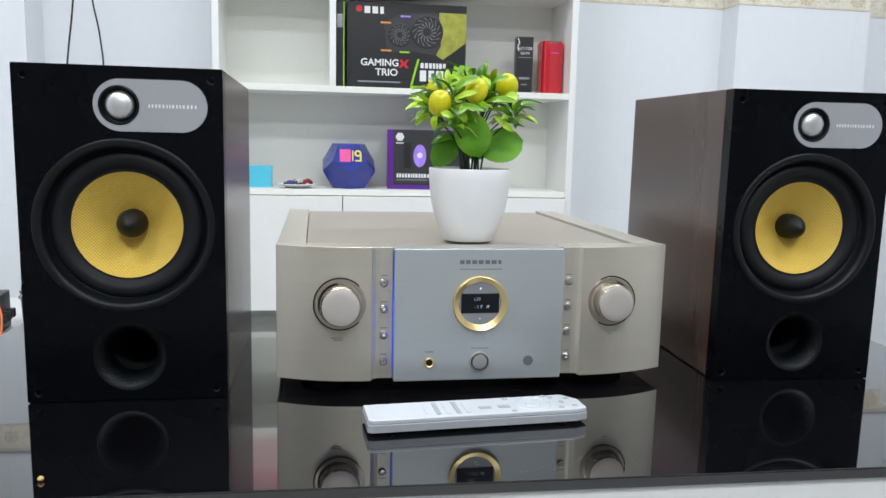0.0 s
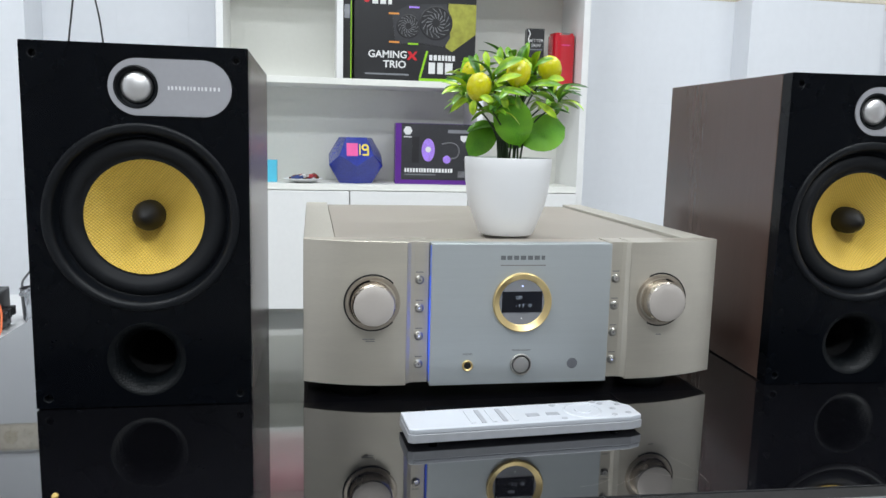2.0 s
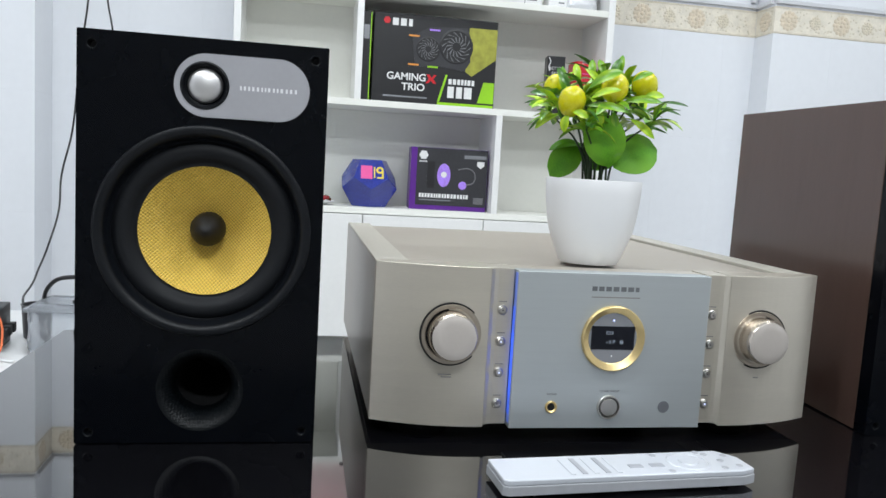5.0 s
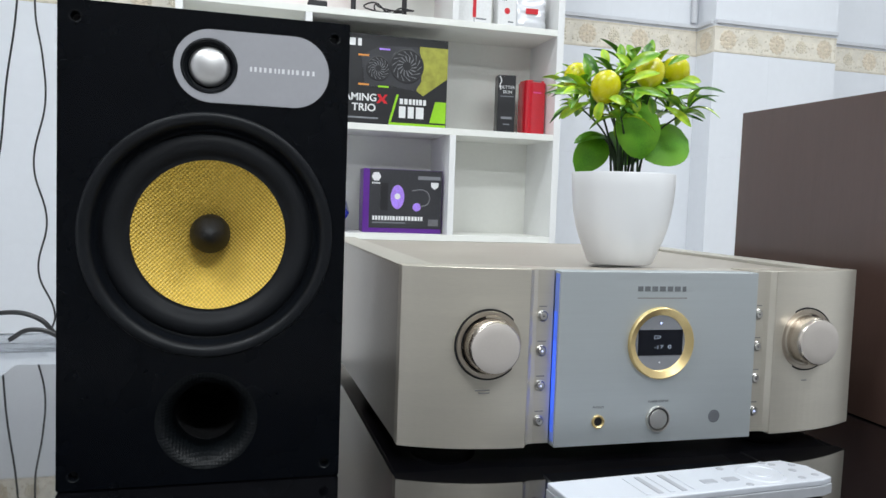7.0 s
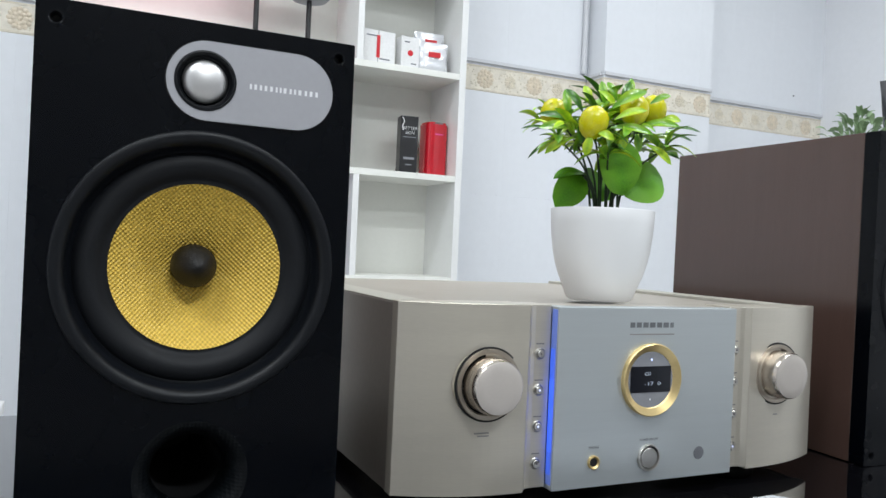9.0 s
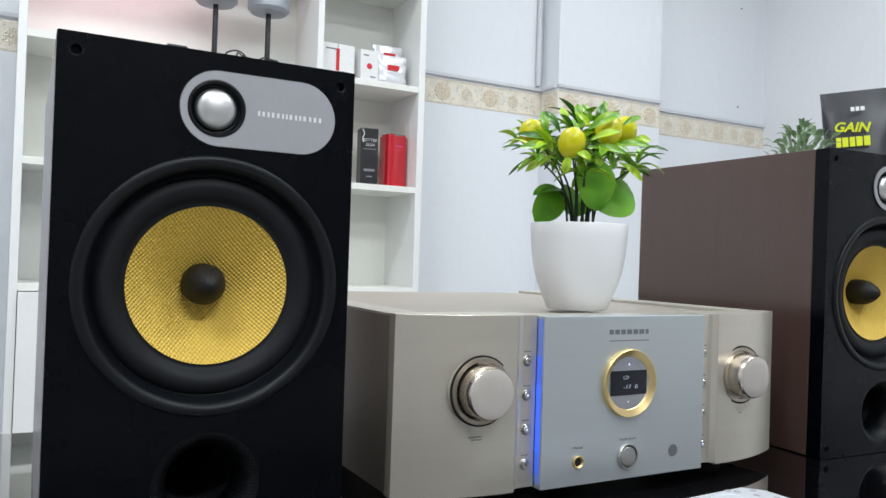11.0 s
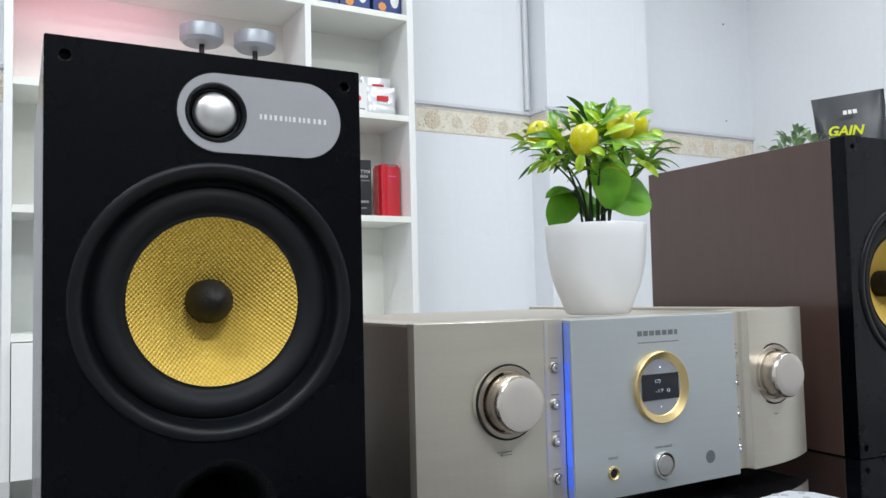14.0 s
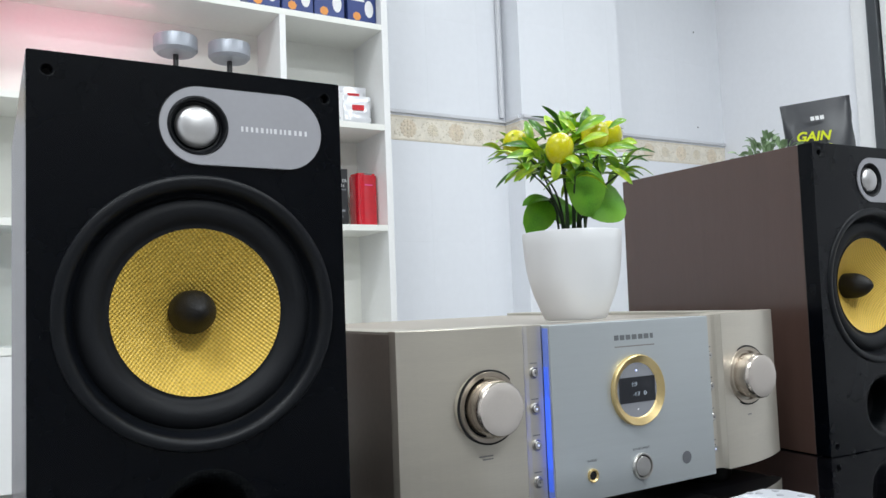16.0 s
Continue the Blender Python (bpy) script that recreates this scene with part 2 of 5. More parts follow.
def prism(points, h0, h1, axis="z", r=0.0):
    """A closed outline pushed from h0 to h1; points are (x, y) for z, (x, z) for y."""
    bm = bmesh.new()
    put = (lambda p, h: (p[0], p[1], h)) if axis == "z" else (lambda p, h: (p[0], h, p[1])) if axis == "y" else (lambda p, h: (h, p[0], p[1]))
    lo, hi = [bm.verts.new(put(p, h0)) for p in points], [bm.verts.new(put(p, h1)) for p in points]
    bm.faces.new(lo)
    bm.faces.new(hi)
    for k in range(len(points)):
        bm.faces.new((lo[k], lo[(k + 1) % len(points)], hi[(k + 1) % len(points)], hi[k]))
    bmesh.ops.recalc_face_normals(bm, faces=bm.faces[:])
    if r:
        bmesh.ops.bevel(bm, geom=bm.edges[:], offset=r, segments=2, affect="EDGES", profile=0.5)
    return bm


def stadium(x0, x1, z0, z1, n=24):
    r = (z1 - z0) / 2
    pts = [(x1 - r + r * math.sin(math.pi * k / n), z1 - r + r * math.cos(math.pi * k / n)) for k in range(n + 1)]
    return pts + [(x0 + r - r * math.sin(math.pi * k / n), z0 + r - r * math.cos(math.pi * k / n)) for k in range(n + 1)]


def tube(points, r, n=8, r_end=None):
    """A round cord through points."""
    cu = bpy.data.curves.new("cord", "CURVE")
    cu.dimensions, cu.bevel_depth, cu.bevel_resolution, cu.use_fill_caps = "3D", r, 2, True
    sp = cu.splines.new("BEZIER")
    sp.bezier_points.add(len(points) - 1)
    for k, (b, p) in enumerate(zip(sp.bezier_points, points)):
        b.co, b.handle_left_type, b.handle_right_type = p, "AUTO", "AUTO"
        if r_end is not None:
            b.radius = 1 + (r_end / r - 1) * k / (len(points) - 1)
    ob = bpy.data.objects.new("cord", cu)
    scene.collection.objects.link(ob)
    me = bpy.data.meshes.new_from_object(ob.evaluated_get(bpy.context.evaluated_depsgraph_get()))
    bpy.data.objects.remove(ob)
    bm = bmesh.new()
    bm.from_mesh(me)
    bpy.data.meshes.remove(me)
    return bm


def words(text, size, depth=0.0003, bold=-0.012, slant=0.0):
    """Letters of the built-in font, standing in the x-z plane and facing -y, centred."""
    cu = bpy.data.curves.new("letters", "FONT")
    cu.offset, cu.shear = bold * size, slant
    cu.body, cu.size, cu.extrude, cu.align_x, cu.align_y = text, size, depth, "CENTER", "CENTER"
    ob = bpy.data.objects.new("letters", cu)
    scene.collection.objects.link(ob)
    me = bpy.data.meshes.new_from_object(ob.evaluated_get(bpy.context.evaluated_depsgraph_get()))
    bpy.data.objects.remove(ob)
    bm = bmesh.new()
    bm.from_mesh(me)
    bpy.data.meshes.remove(me)
    bmesh.ops.transform(bm, matrix=pose(0, 0, 0, 90), verts=bm.verts[:])
    return bm


def bar(x0, x1, z0, z1, y=0.0, depth=0.0005):
    """One plain bar in place of a line of small print."""
    return box(x0, x1, y - depth, y, z0, z1)


def blocks(name, x0, x1, z0, z1, count, y, gap, depth, seed, material, parent):
    """A row of plain blocks, one a part, in place of larger lettering."""
    rnd = random.Random(seed)
    w = [rnd.uniform(0.75, 1.25) for _ in range(count)]
    unit, x = (x1 - x0) / sum(w), x0
    for v in w:
        a, b = x, x + v * unit * (1 - gap)
        part(name, box(a, b, y - depth, y, z0, z1), material, parent)
        x += v * unit


# ---- room ----
WY, NY = 2.97, 3.10          # north wall behind the shelf, and in the recess west of it
PY, EY = 2.92, 2.85          # faces of the west and east pillars
part("floor", box(-2.75, 3.2, -2.65, 3.3, -0.12, 0.0), FLOOR)
part("ceiling", box(-2.75, 3.2, -2.65, 3.3, 3.0, 3.12), CEIL)
bm = box(-0.25, 3.2, WY + 0.0012, 3.28, 0, 3.0)
box(-2.75, -0.25, NY + 0.0012, 3.28, 0, 3.0, bm=bm)
part("wall_north", bm, GROUT)
part("wall_south", box(-2.75, 3.2, -2.65, -2.5, 0, 3.0), DARKWALL)
part("wall_west", box(-2.75, -2.6, -2.5, NY + 0.0012, 0, 3.0), PLASTER)
part("wall_east", box(3.03, 3.2, -2.5, WY + 0.012, 0, 3.0), PLASTER)
for ob in [o for o in bpy.data.objects if o.name.split(".")[0] in ("floor", "ceiling", "wall_north", "wall_south", "wall_west", "wall_east")]:
    tagged(ob, kind="structure")

BAND = mat("cream_border_tile", (0.79, 0.735, 0.63), 0.22, vary=0.2, scale=30, bump=0.4, bump_scale=120)
BAND_GOLD = mat("gold_relief", (0.76, 0.69, 0.56), 0.22, 0.1, vary=0.25, scale=60)
BAND_ROSE = mat("amber_relief", (0.75, 0.65, 0.51), 0.22, 0.1, vary=0.25, scale=60)
LIP = mat("grey_white_trim", (0.66, 0.67, 0.70), 0.35, vary=0.03)


def border(x0, x1, y, m=None, name="border_course"):
    """Border course along x at depth y (its face), with diamonds and dots in relief."""
    root = thing(name, m or pose(0, 0, 0), "cream glazed border course with golden rosettes on the wall", "border", kind="structure")
    part("border_strip", box(x0, x1, y, y + 0.012, 1.572, 1.672, 0.001), BAND, root)
    part("lip", box(x0, x1, y - 0.012, y + 0.012, 1.680, 1.694, 0.002), LIP, root)
    vine = bmesh.new()
    rnd = random.Random(7)
    k, x = 0, x0 + 0.06
    while x < x1 - 0.03:
        size = 0.037 if k % 2 == 0 else 0.025
        bm = bmesh.new()
        for ring, petals, bead in ((0.80, 12, 0.0075), (0.46, 8, 0.0075)):
            for a in range(petals):
                c, s_ = math.cos(a * 2 * math.pi / petals), math.sin(a * 2 * math.pi / petals)
                q = bead * size / 0.03
                lathe([(q, 0), (q * 0.7, -0.002), (0, -0.003)], "y", 7, bm, (x + c * size * ring, y, 1.622 + s_ * size * ring), caps=False)
        lathe([(size * 0.24, 0), (size * 0.16, -0.003), (0, -0.004)], "y", 10, bm, (x, y, 1.622), caps=False)
        part("rosette", bm, BAND_ROSE if k % 2 == 0 else BAND_GOLD, root)
        for _ in range(26):
            q = rnd.uniform(0.0022, 0.0052)
            lathe([(q, 0), (q * 0.6, -0.0012), (0, -0.002)], "y", 6, vine, (min(max(x + rnd.uniform(0.0, 0.115), x0 + 0.006), x1 - 0.006), y, 1.622 + rnd.uniform(-0.036, 0.036)), caps=False)
        x += 0.112
        k += 1
    part("vine_relief", vine, BAND_GOLD, root)
    bm = box(x0, x1, y - 0.0015, y, 1.574, 1.579)
    box(x0, x1, y - 0.0015, y, 1.665, 1.670, bm=bm)
    part("beading", bm, BAND_GOLD, root)
    return root


def pillar(name, x0, x1, y, back):
    part(name, box(x0 + 0.0012, x1 - 0.0012, y + 0.0012, back + 0.05, 0, 3.0), GROUT)
    tagged(bpy.data.objects[name], kind="structure")


WX = -0.962                   # edge of the west pillar
pillar("pillar_west", -2.60, WX, PY, NY)
pillar("pillar_east", 1.63, 2.195, EY, WY)
border(WX, -0.25, NY)
border(-0.25, 1.63, WY)
border(2.195, 3.03, WY)
border(-2.6, WX, PY)
border(1.63, 2.195, EY)
# the pillars' flanks
border(PY + 0.0125, NY - 0.0005, 0, pose(WX, 0, 0, 0, 0, 90))
border(-WY + 0.0005, -EY - 0.0125, 0, pose(1.63, 0, 0, 0, 0, -90))
# cable trunking in the corner beside the east pillar
part("corner_conduit", lathe([(0.011, 1.70), (0.011, 3.0)], "z", 16, at=(1.605, WY - 0.012, 0)), LIP, smooth=True)
tagged(bpy.data.objects["corner_conduit"], "white plastic conduit running up the wall corner", "conduit", kind="structure")

# door frame on the east wall
DARKFRAME = mat("dark_grey_frame", (0.05, 0.055, 0.06), 0.35)
door = thing("door_1", pose(3.03, 0, 0), "dark grey metal door frame with a white leaf", "door", kind="structure")
part("door_frame", box(-0.05, 0.0, 2.11, 2.155, 0, 2.6, 0.003), DARKFRAME, door)
part("door_frame", box(-0.05, 0.0, 1.18, 1.25, 0, 2.6, 0.003), DARKFRAME, door)
part("door_frame", box(-0.05, 0.0, 1.25, 2.11, 2.53, 2.6, 0.003), DARKFRAME, door)
part("door_leaf", box(-0.03, -0.004, 1.255, 2.105, 0.01, 2.525, 0.003), TABLE_WHITE, door)
part("trim", box(-0.03, 0.0, 2.158, 2.235, 0, 2.6, 0.004), TABLE_WHITE, door)

# ceiling light fittings, added out of view to go with the assumed lamps
FITTING = glowing("lit_diffuser", (0.95, 0.97, 1.0), 2.0)
for lx, ly, watts in LAMPS:
    fit = thing("ceiling_light", pose(lx, ly, 3.0), "assumed white rectangular ceiling light fitting out of view, switched on", "light", "ceiling lights")
    part("frame", box(-0.62, 0.62, -0.18, 0.18, -0.04, 0.0, 0.004), TABLE_WHITE, fit)
    part("diffuser", box(-0.58, 0.58, -0.14, 0.14, -0.048, -0.041), FITTING, fit)

# ---- wall shelf unit ----
SF, SB = 2.70, 2.95
shelf = thing("shelf_unit", pose(0, 0, 0), "tall white laminate shelf unit with cupboard doors below", "shelf")
part("side_panel", box(-0.318, -0.296, SF, SB, 0, 2.42, 0.001), LAMINATE, shelf)
part("side_panel", box(0.914, 0.938, SF, SB, 0, 2.42, 0.001), LAMINATE, shelf)
part("back_panel", box(-0.296, 0.914, SB - 0.008, SB, 0.06, 2.42), SHELF_IN, shelf)
for z in (0.83, 1.182, 1.536, 1.896, 2.26):
    part("shelf_board", box(-0.296, 0.914, SF + 0.001, SB - 0.008, z, z + 0.021, 0.001), SHELF_IN, shelf)
for x, z0, z1 in ((0.546, 0.851, 1.182), (0.066, 1.203, 1.536), (0.540, 1.557, 1.896), (0.066, 1.917, 2.26)):
    part("divider", box(x, x + 0.021, SF + 0.001, SB - 0.008, z0, z1, 0.001), LAMINATE, shelf)
for x0, x1 in ((-0.294, 0.1095), (0.1125, 0.5175), (0.5205, 0.912)):
    part("cupboard_door", box(x0, x1, SF - 0.016, SF - 0.001, 0.08, 0.828, 0.0012), LAMINATE, shelf)
part("plinth", box(-0.296, 0.914, SF + 0.02, SF + 0.04, 0, 0.079), LAMINATE, shelf)

# ---- table ----
TZ = 0.752
TROT = -1.7
table = thing("table", pose(-0.41, 0.604, 0, 0, 0, TROT), "white lacquered table with a black glass top", "table")
part("glass_top", box(0, 1.205, -0.206, 0.419, -0.010, 0, 0.0012), GLASS_TOP, table, "glossy black glass table top", pose(0, 0.206, TZ, 0.4, 0, 0))
part("apron", box(0.004, 1.2, 0.006, 0.62, TZ - 0.20, TZ - 0.0125, 0.003), TABLE_WHITE, table)
for x in (0.02, 1.13):
    for y in (0.02, 0.55):
        part("leg", box(x, x + 0.05, y, y + 0.05, 0, TZ - 0.20, 0.003), TABLE_WHITE, table)


# ---- loudspeakers ----
SW, SH, SD = 0.1948, 0.3350, 0.3010
CX, CZ = 0.0012, 0.1788          # woofer
TX, TZ2 = -0.0005, 0.2975        # tweeter
QX, QZ = 0.0015, 0.0455           # port


def plate_with_holes(outline, holes, y, depth):
    """A front face with round openings and their walls."""
    bm = bmesh.new()
    edges, loops = [], []
    ov = [bm.verts.new((x, y, z)) for x, z in outline]
    edges += [bm.edges.new((ov[k], ov[(k + 1) % len(ov)])) for k in range(len(ov))]
    for hx, hz, r, n in holes:
        ring = [bm.verts.new((hx + r * math.cos(2 * math.pi * k / n), y, hz + r * math.sin(2 * math.pi * k / n))) for k in range(n)]
        loops.append(ring)
        edges += [bm.edges.new((ring[k], ring[(k + 1) % n])) for k in range(n)]
    bmesh.ops.triangle_fill(bm, use_beauty=True, use_dissolve=False, edges=edges)
    for ring in loops + [ov]:
        back = [bm.verts.new(v.co + Vector((0, depth, 0))) for v in ring]
        for k in range(len(ring)):
            bm.faces.new((ring[k], ring[(k + 1) % len(ring)], back[(k + 1) % len(ring)], back[k]))
    bmesh.ops.recalc_face_normals(bm, faces=bm.faces[:])
    return bm


def loudspeaker(m):
    sp = thing("loudspeaker", m, "two-way bookshelf loudspeaker, black baffle, dark brown cabinet, yellow cone", "loudspeaker", "pair of loudspeakers")
    w = SW / 2
    bm = box(-w, w, 0.0175, SD, 0, SH, 0.0012)
    bmesh.ops.delete(bm, geom=[f for f in bm.faces if f.normal.y < -0.9], context="FACES")
    part("cabinet", bm, VENEER, sp, "dark brown wood-grain vinyl cabinet")
    holes = [(CX, CZ, 0.0870, 96), (QX, QZ, 0.0355, 48), (TX, TZ2, 0.0192, 40)]
    bolts = [(x, z) for x in (-0.0864, 0.0864) for z in (0.0100, 0.3240)]
    holes += [(x, z, 0.0036, 16) for x, z in bolts]
    ch = 0.0008
    outline = [(-w + ch, 0), (w - ch, 0), (w, ch), (w, SH - ch), (w - ch, SH), (-w + ch, SH), (-w, SH - ch), (-w, ch)]
    part("baffle", plate_with_holes(outline, holes, 0.0, 0.0168), BAFFLE, sp, "matt black vinyl baffle")
    q = 0.0014
    bm = box(-w + q, -w + q + 0.002, 0.0155, 0.0200, q, SH - q)
    box(w - q - 0.002, w - q, 0.0155, 0.0200, q, SH - q, bm=bm)
    box(-w + q, w - q, 0.0155, 0.0200, q, q + 0.002, bm=bm)
    box(-w + q, w - q, 0.0155, 0.0200, SH - q - 0.002, SH - q, bm=bm)
    part("baffle_seam", bm, DARK, sp)
    for x, z in bolts:
        part("grille_socket", lathe([(0.0036, 0.0002), (0.0042, -0.0002), (0.0034, 0.0004), (0.0026, 0.008), (0, 0.0085)], "y", 16, at=(x, 0, z), caps=False), RUBBER_SHINY, sp, smooth=True)
    at = (CX, 0, CZ)
    trim = [(0.0870, 0.004), (0.0870, -0.0002), (0.0866, -0.0011), (0.0858, -0.0018), (0.0836, -0.0021), (0.0814, -0.0018), (0.0796, -0.0007), (0.0783, 0.0012), (0.0773, 0.0042), (0.0764, 0.0076), (0.0752, 0.0100), (0.0738, 0.0108)]
    basket = part("woofer_trim", lathe(trim, "y", 96, at=at, caps=False), RUBBER_SHINY, sp, smooth=True)
    roll = [(0.0740, 0.0108), (0.0731, 0.0094), (0.0714, 0.0078), (0.0690, 0.0066), (0.0662, 0.0061), (0.0634, 0.0066), (0.0608, 0.0080), (0.0586, 0.0100), (0.0570, 0.0118), (0.0555, 0.0124), (0.0532, 0.0122)]
    part("rubber_surround", lathe(roll, "y", 96, at=at, caps=False), RUBBER, basket, "soft black rubber surround", smooth=True)
    prof = [(0.0538, 0.0116)] + [(0.0538 - 0.0400 * t, 0.0116 + 0.0270 * t ** 0.85) for t in [k / 10 for k in range(1, 11)]]
    part("cone", lathe(prof, "y", 96, at=at, caps=False), KEVLAR, basket, "yellow woven fibre cone", smooth=True)
    plug = [(0.0143, 0.046), (0.0146, 0.032), (0.0144, 0.0270), (0.0134, 0.0215), (0.0112, 0.0162), (0.0080, 0.0114), (0.0046, 0.0078), (0.0016, 0.0058), (0.0, 0.0054)]
    part("phase_plug", lathe(plug, "y", 48, at=at, caps=False), PLUG, basket, "dark bullet-shaped plug", smooth=True)
    # tweeter
    tp = part("tweeter_plate", plate_with_holes(stadium(-0.0243, 0.0826, TZ2 - 0.0252, TZ2 + 0.0252), [(TX, TZ2, 0.0192, 48)], -0.0014, 0.0012), SILVER, sp, "satin silver rounded plate")
    part("plate_gap", plate_with_holes(stadium(-0.0250, 0.0833, TZ2 - 0.0259, TZ2 + 0.0259), [(TX, TZ2, 0.0192, 48)], -0.0003, 0.0003), DARK, sp)
    part("tweeter_ring", lathe([(0.0192, 0.001), (0.0191, -0.0018), (0.0180, -0.0022), (0.0170, -0.0010), (0.0160, 0.0032), (0.0150, 0.0036), (0.0144, 0.0026), (0.0138, 0.0036)], "y", 64, at=(TX, 0, TZ2), caps=False), RUBBER_SHINY, tp, smooth=True)
    dome = [(0.0140, 0.0030)] + [(0.0138 * math.cos(a), 0.0030 - 0.0070 * math.sin(a)) for a in [k * math.pi / 20 for k in range(1, 11)]]
    part("tweeter_dome", lathe(dome, "y", 48, at=(TX, 0, TZ2), caps=False), DOME, tp, "shiny aluminium dome", smooth=True)
    blocks("maker_mark", 0.0270, 0.0740, TZ2 - 0.0018, TZ2 + 0.0016, 14, -0.0014, 0.52, 0.0001, 3, mat_mark, tp)
    # port
    pr = [(0.0355, 0.0), (0.0345, 0.0001), (0.0330, 0.0006), (0.0310, 0.0019), (0.0288, 0.0044), (0.0262, 0.0088), (0.0248, 0.0125), (0.0236, 0.0180), (0.0228, 0.0300)]
    port = part("port_flare", lathe(pr, "y", 64, at=(QX, 0, QZ), caps=False), DIMPLES, sp, "dimpled black reflex port", smooth=True)
    part("port_tube", lathe([(0.0228, 0.030), (0.0226, 0.16), (0, 0.16)], "y", 32, at=(QX, 0, QZ), caps=False), DARK, port, smooth=True)
    return sp


mat_mark = mat("pale_grey_print", (0.74, 0.74, 0.76), 0.4, 0.1)
loudspeaker(pose(-0.1698, 0.8135, TZ + 0.001))
loudspeaker(pose(0.5725, 0.8135, TZ + 0.001, 0.5, 0, -2.6))


# ---- amplifier ----
AX = 0.1962                      # middle of the front
amp = thing("amplifier", pose(AX, 0.8350, TZ), "champagne and silver stereo amplifier with two large knobs", "amplifier")
B0, B1 = 0.0140, 0.1585          # under side and top of the front
H = 0.2195
part("chassis", box(-H + 0.003, H - 0.003, 0.012, 0.430, B0 + 0.002, B1 - 0.0064, 0.001), CHAMP_SIDE_SHADED, amp, "champagne painted steel case")
part("side_panel", box(-H, -H + 0.0028, 0.010, 0.428, B0 + 0.001, B1 - 0.0015, 0.0006), CHAMP_SIDE_SHADED, amp, "champagne steel side panel")
part("side_panel", box(H - 0.0028, H, 0.010, 0.428, B0 + 0.001, B1 - 0.0015, 0.0006), CHAMP_SIDE_SHADED, amp, "champagne steel side panel")
part("lid_rail", box(-H + 0.0005, -H + 0.031, 0.006, 0.430, B1 - 0.0055, B1, 0.0008), RAIL, amp)
part("lid_rail", box(H - 0.031, H - 0.0005, 0.006, 0.430, B1 - 0.0055, B1, 0.0008), RAIL, amp)
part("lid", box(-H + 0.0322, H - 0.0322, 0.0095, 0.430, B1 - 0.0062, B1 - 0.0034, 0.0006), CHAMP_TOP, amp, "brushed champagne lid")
# curved wings of the front
def wing(sign):
    xo, xi, o = H, (0.1190 if sign < 0 else 0.1125), (0 if sign < 0 else 0.0065)
    front = [(sign * (xo - (xo - xi) * t), -0.0235 * (1 - (1 - t) ** 2.2)) for t in [k / 14 for k in range(15)]]
    pts = front + [(sign * xi, 0.012), (sign * xo, 0.012)]
    part("front_wing", prism(pts, B0, B1 + 0.0005, "z", 0.0005), CHAMP, amp, "curved champagne aluminium front wing")
    strip = [(sign * (x - o), y) for x, y in ((0.1188, -0.0232), (0.1150, -0.0195), (0.1110, -0.0185), (0.0968, -0.0185), (0.0968, 0.012), (0.1188, 0.012))]
    part("button_strip", prism(strip, B0 + 0.0015, B1, "z", 0.0003), CHAMP, amp)
    for k, z in enumerate((0.1205, 0.0920, 0.0635, 0.0345)):
        at = (sign * (0.1060 - o * 1.15), -0.0185, z)
        bt = part("push_button", lathe([(0.0046, 0.001), (0.0046, -0.0006), (0.0040, -0.0012), (0.0036, -0.0002), (0.0033, -0.0002), (0.0033, -0.0022), (0.0028, -0.0028), (0, -0.0024)], "y", 24, at=at, caps=False), CHROME, amp, smooth=True)
        lit = k in ((1, 2) if sign < 0 else (3,))
        part("lamp", lathe([(0.0008, -0.0024), (0.0006, -0.0029), (0, -0.0031)], "y", 12, at=at, caps=False), LED_WHITE if lit else INK, bt)
        part("caption", bar(at[0] - 0.0036, at[0] + 0.0036, z + 0.0072, z + 0.0082, -0.0186, 0.0001), CAP, amp)


wing(-1)
wing(1)
part("centre_panel", box(-0.0955, 0.0898, -0.0275, -0.010, B0, B1 - 0.0008, 0.0006), PANEL, amp, "brushed silver centre panel")
part("centre_backing", box(-0.0965, 0.0900, -0.010, 0.012, B0 + 0.002, B1 - 0.001), CHAMP, amp)
# no lamp: a faint glow stands in for blue light falling on the panel's edge
spill_edge = part("light_guide", box(-0.09585, -0.0955, -0.0255, -0.0185, B0 + 0.004, B1 - 0.003), BLUE_SPILL, amp, "panel edge with the spilled blue light as a faint glow")
part("blue_light_strip", box(-0.0961, -0.09586, -0.0245, -0.0187, B0 + 0.030, B1 - 0.058), LED_BLUE, spill_edge, "glowing blue light strip")
for z0, z1 in ((B0 + 0.012, B0 + 0.0298), (B1 - 0.0578, B1 - 0.034)):
    part("fading_light_strip", box(-0.0961, -0.09586, -0.0242, -0.0187, z0, z1), LED_MID, spill_edge, "weaker end of the blue strip")
FY = -0.0275
# round display window
RX, RZ = -0.0030, 0.0985
window = part("display_ring", lathe([(0.0302, 0.0005), (0.0302, -0.0030), (0.0299, -0.0036), (0.0292, -0.0041), (0.0242, -0.0012), (0.0236, -0.0009), (0.0230, 0.0003)], "y", 96, at=(RX, FY, RZ), caps=False), GOLD, amp, "polished gold ring", smooth=True)
part("window", lathe([(0.0238, -0.0002), (0, -0.0002)], "y", 64, at=(RX, FY, RZ), caps=False), SMOKED, window, "grey round display window")
dw = 0.0208
part("display", box(RX - dw, RX + dw, FY - 0.0007, FY - 0.0003, RZ - 0.0105, RZ + 0.0110), DISPLAY, window, "black dot-matrix display")
part("digits", words("CD", 0.0042, 0.00003, -0.022), DIGITS, window, m=pose(RX - 0.0035, FY - 0.0009, RZ + 0.0048) @ Matrix.Diagonal((1.1, 1, 1, 1)))
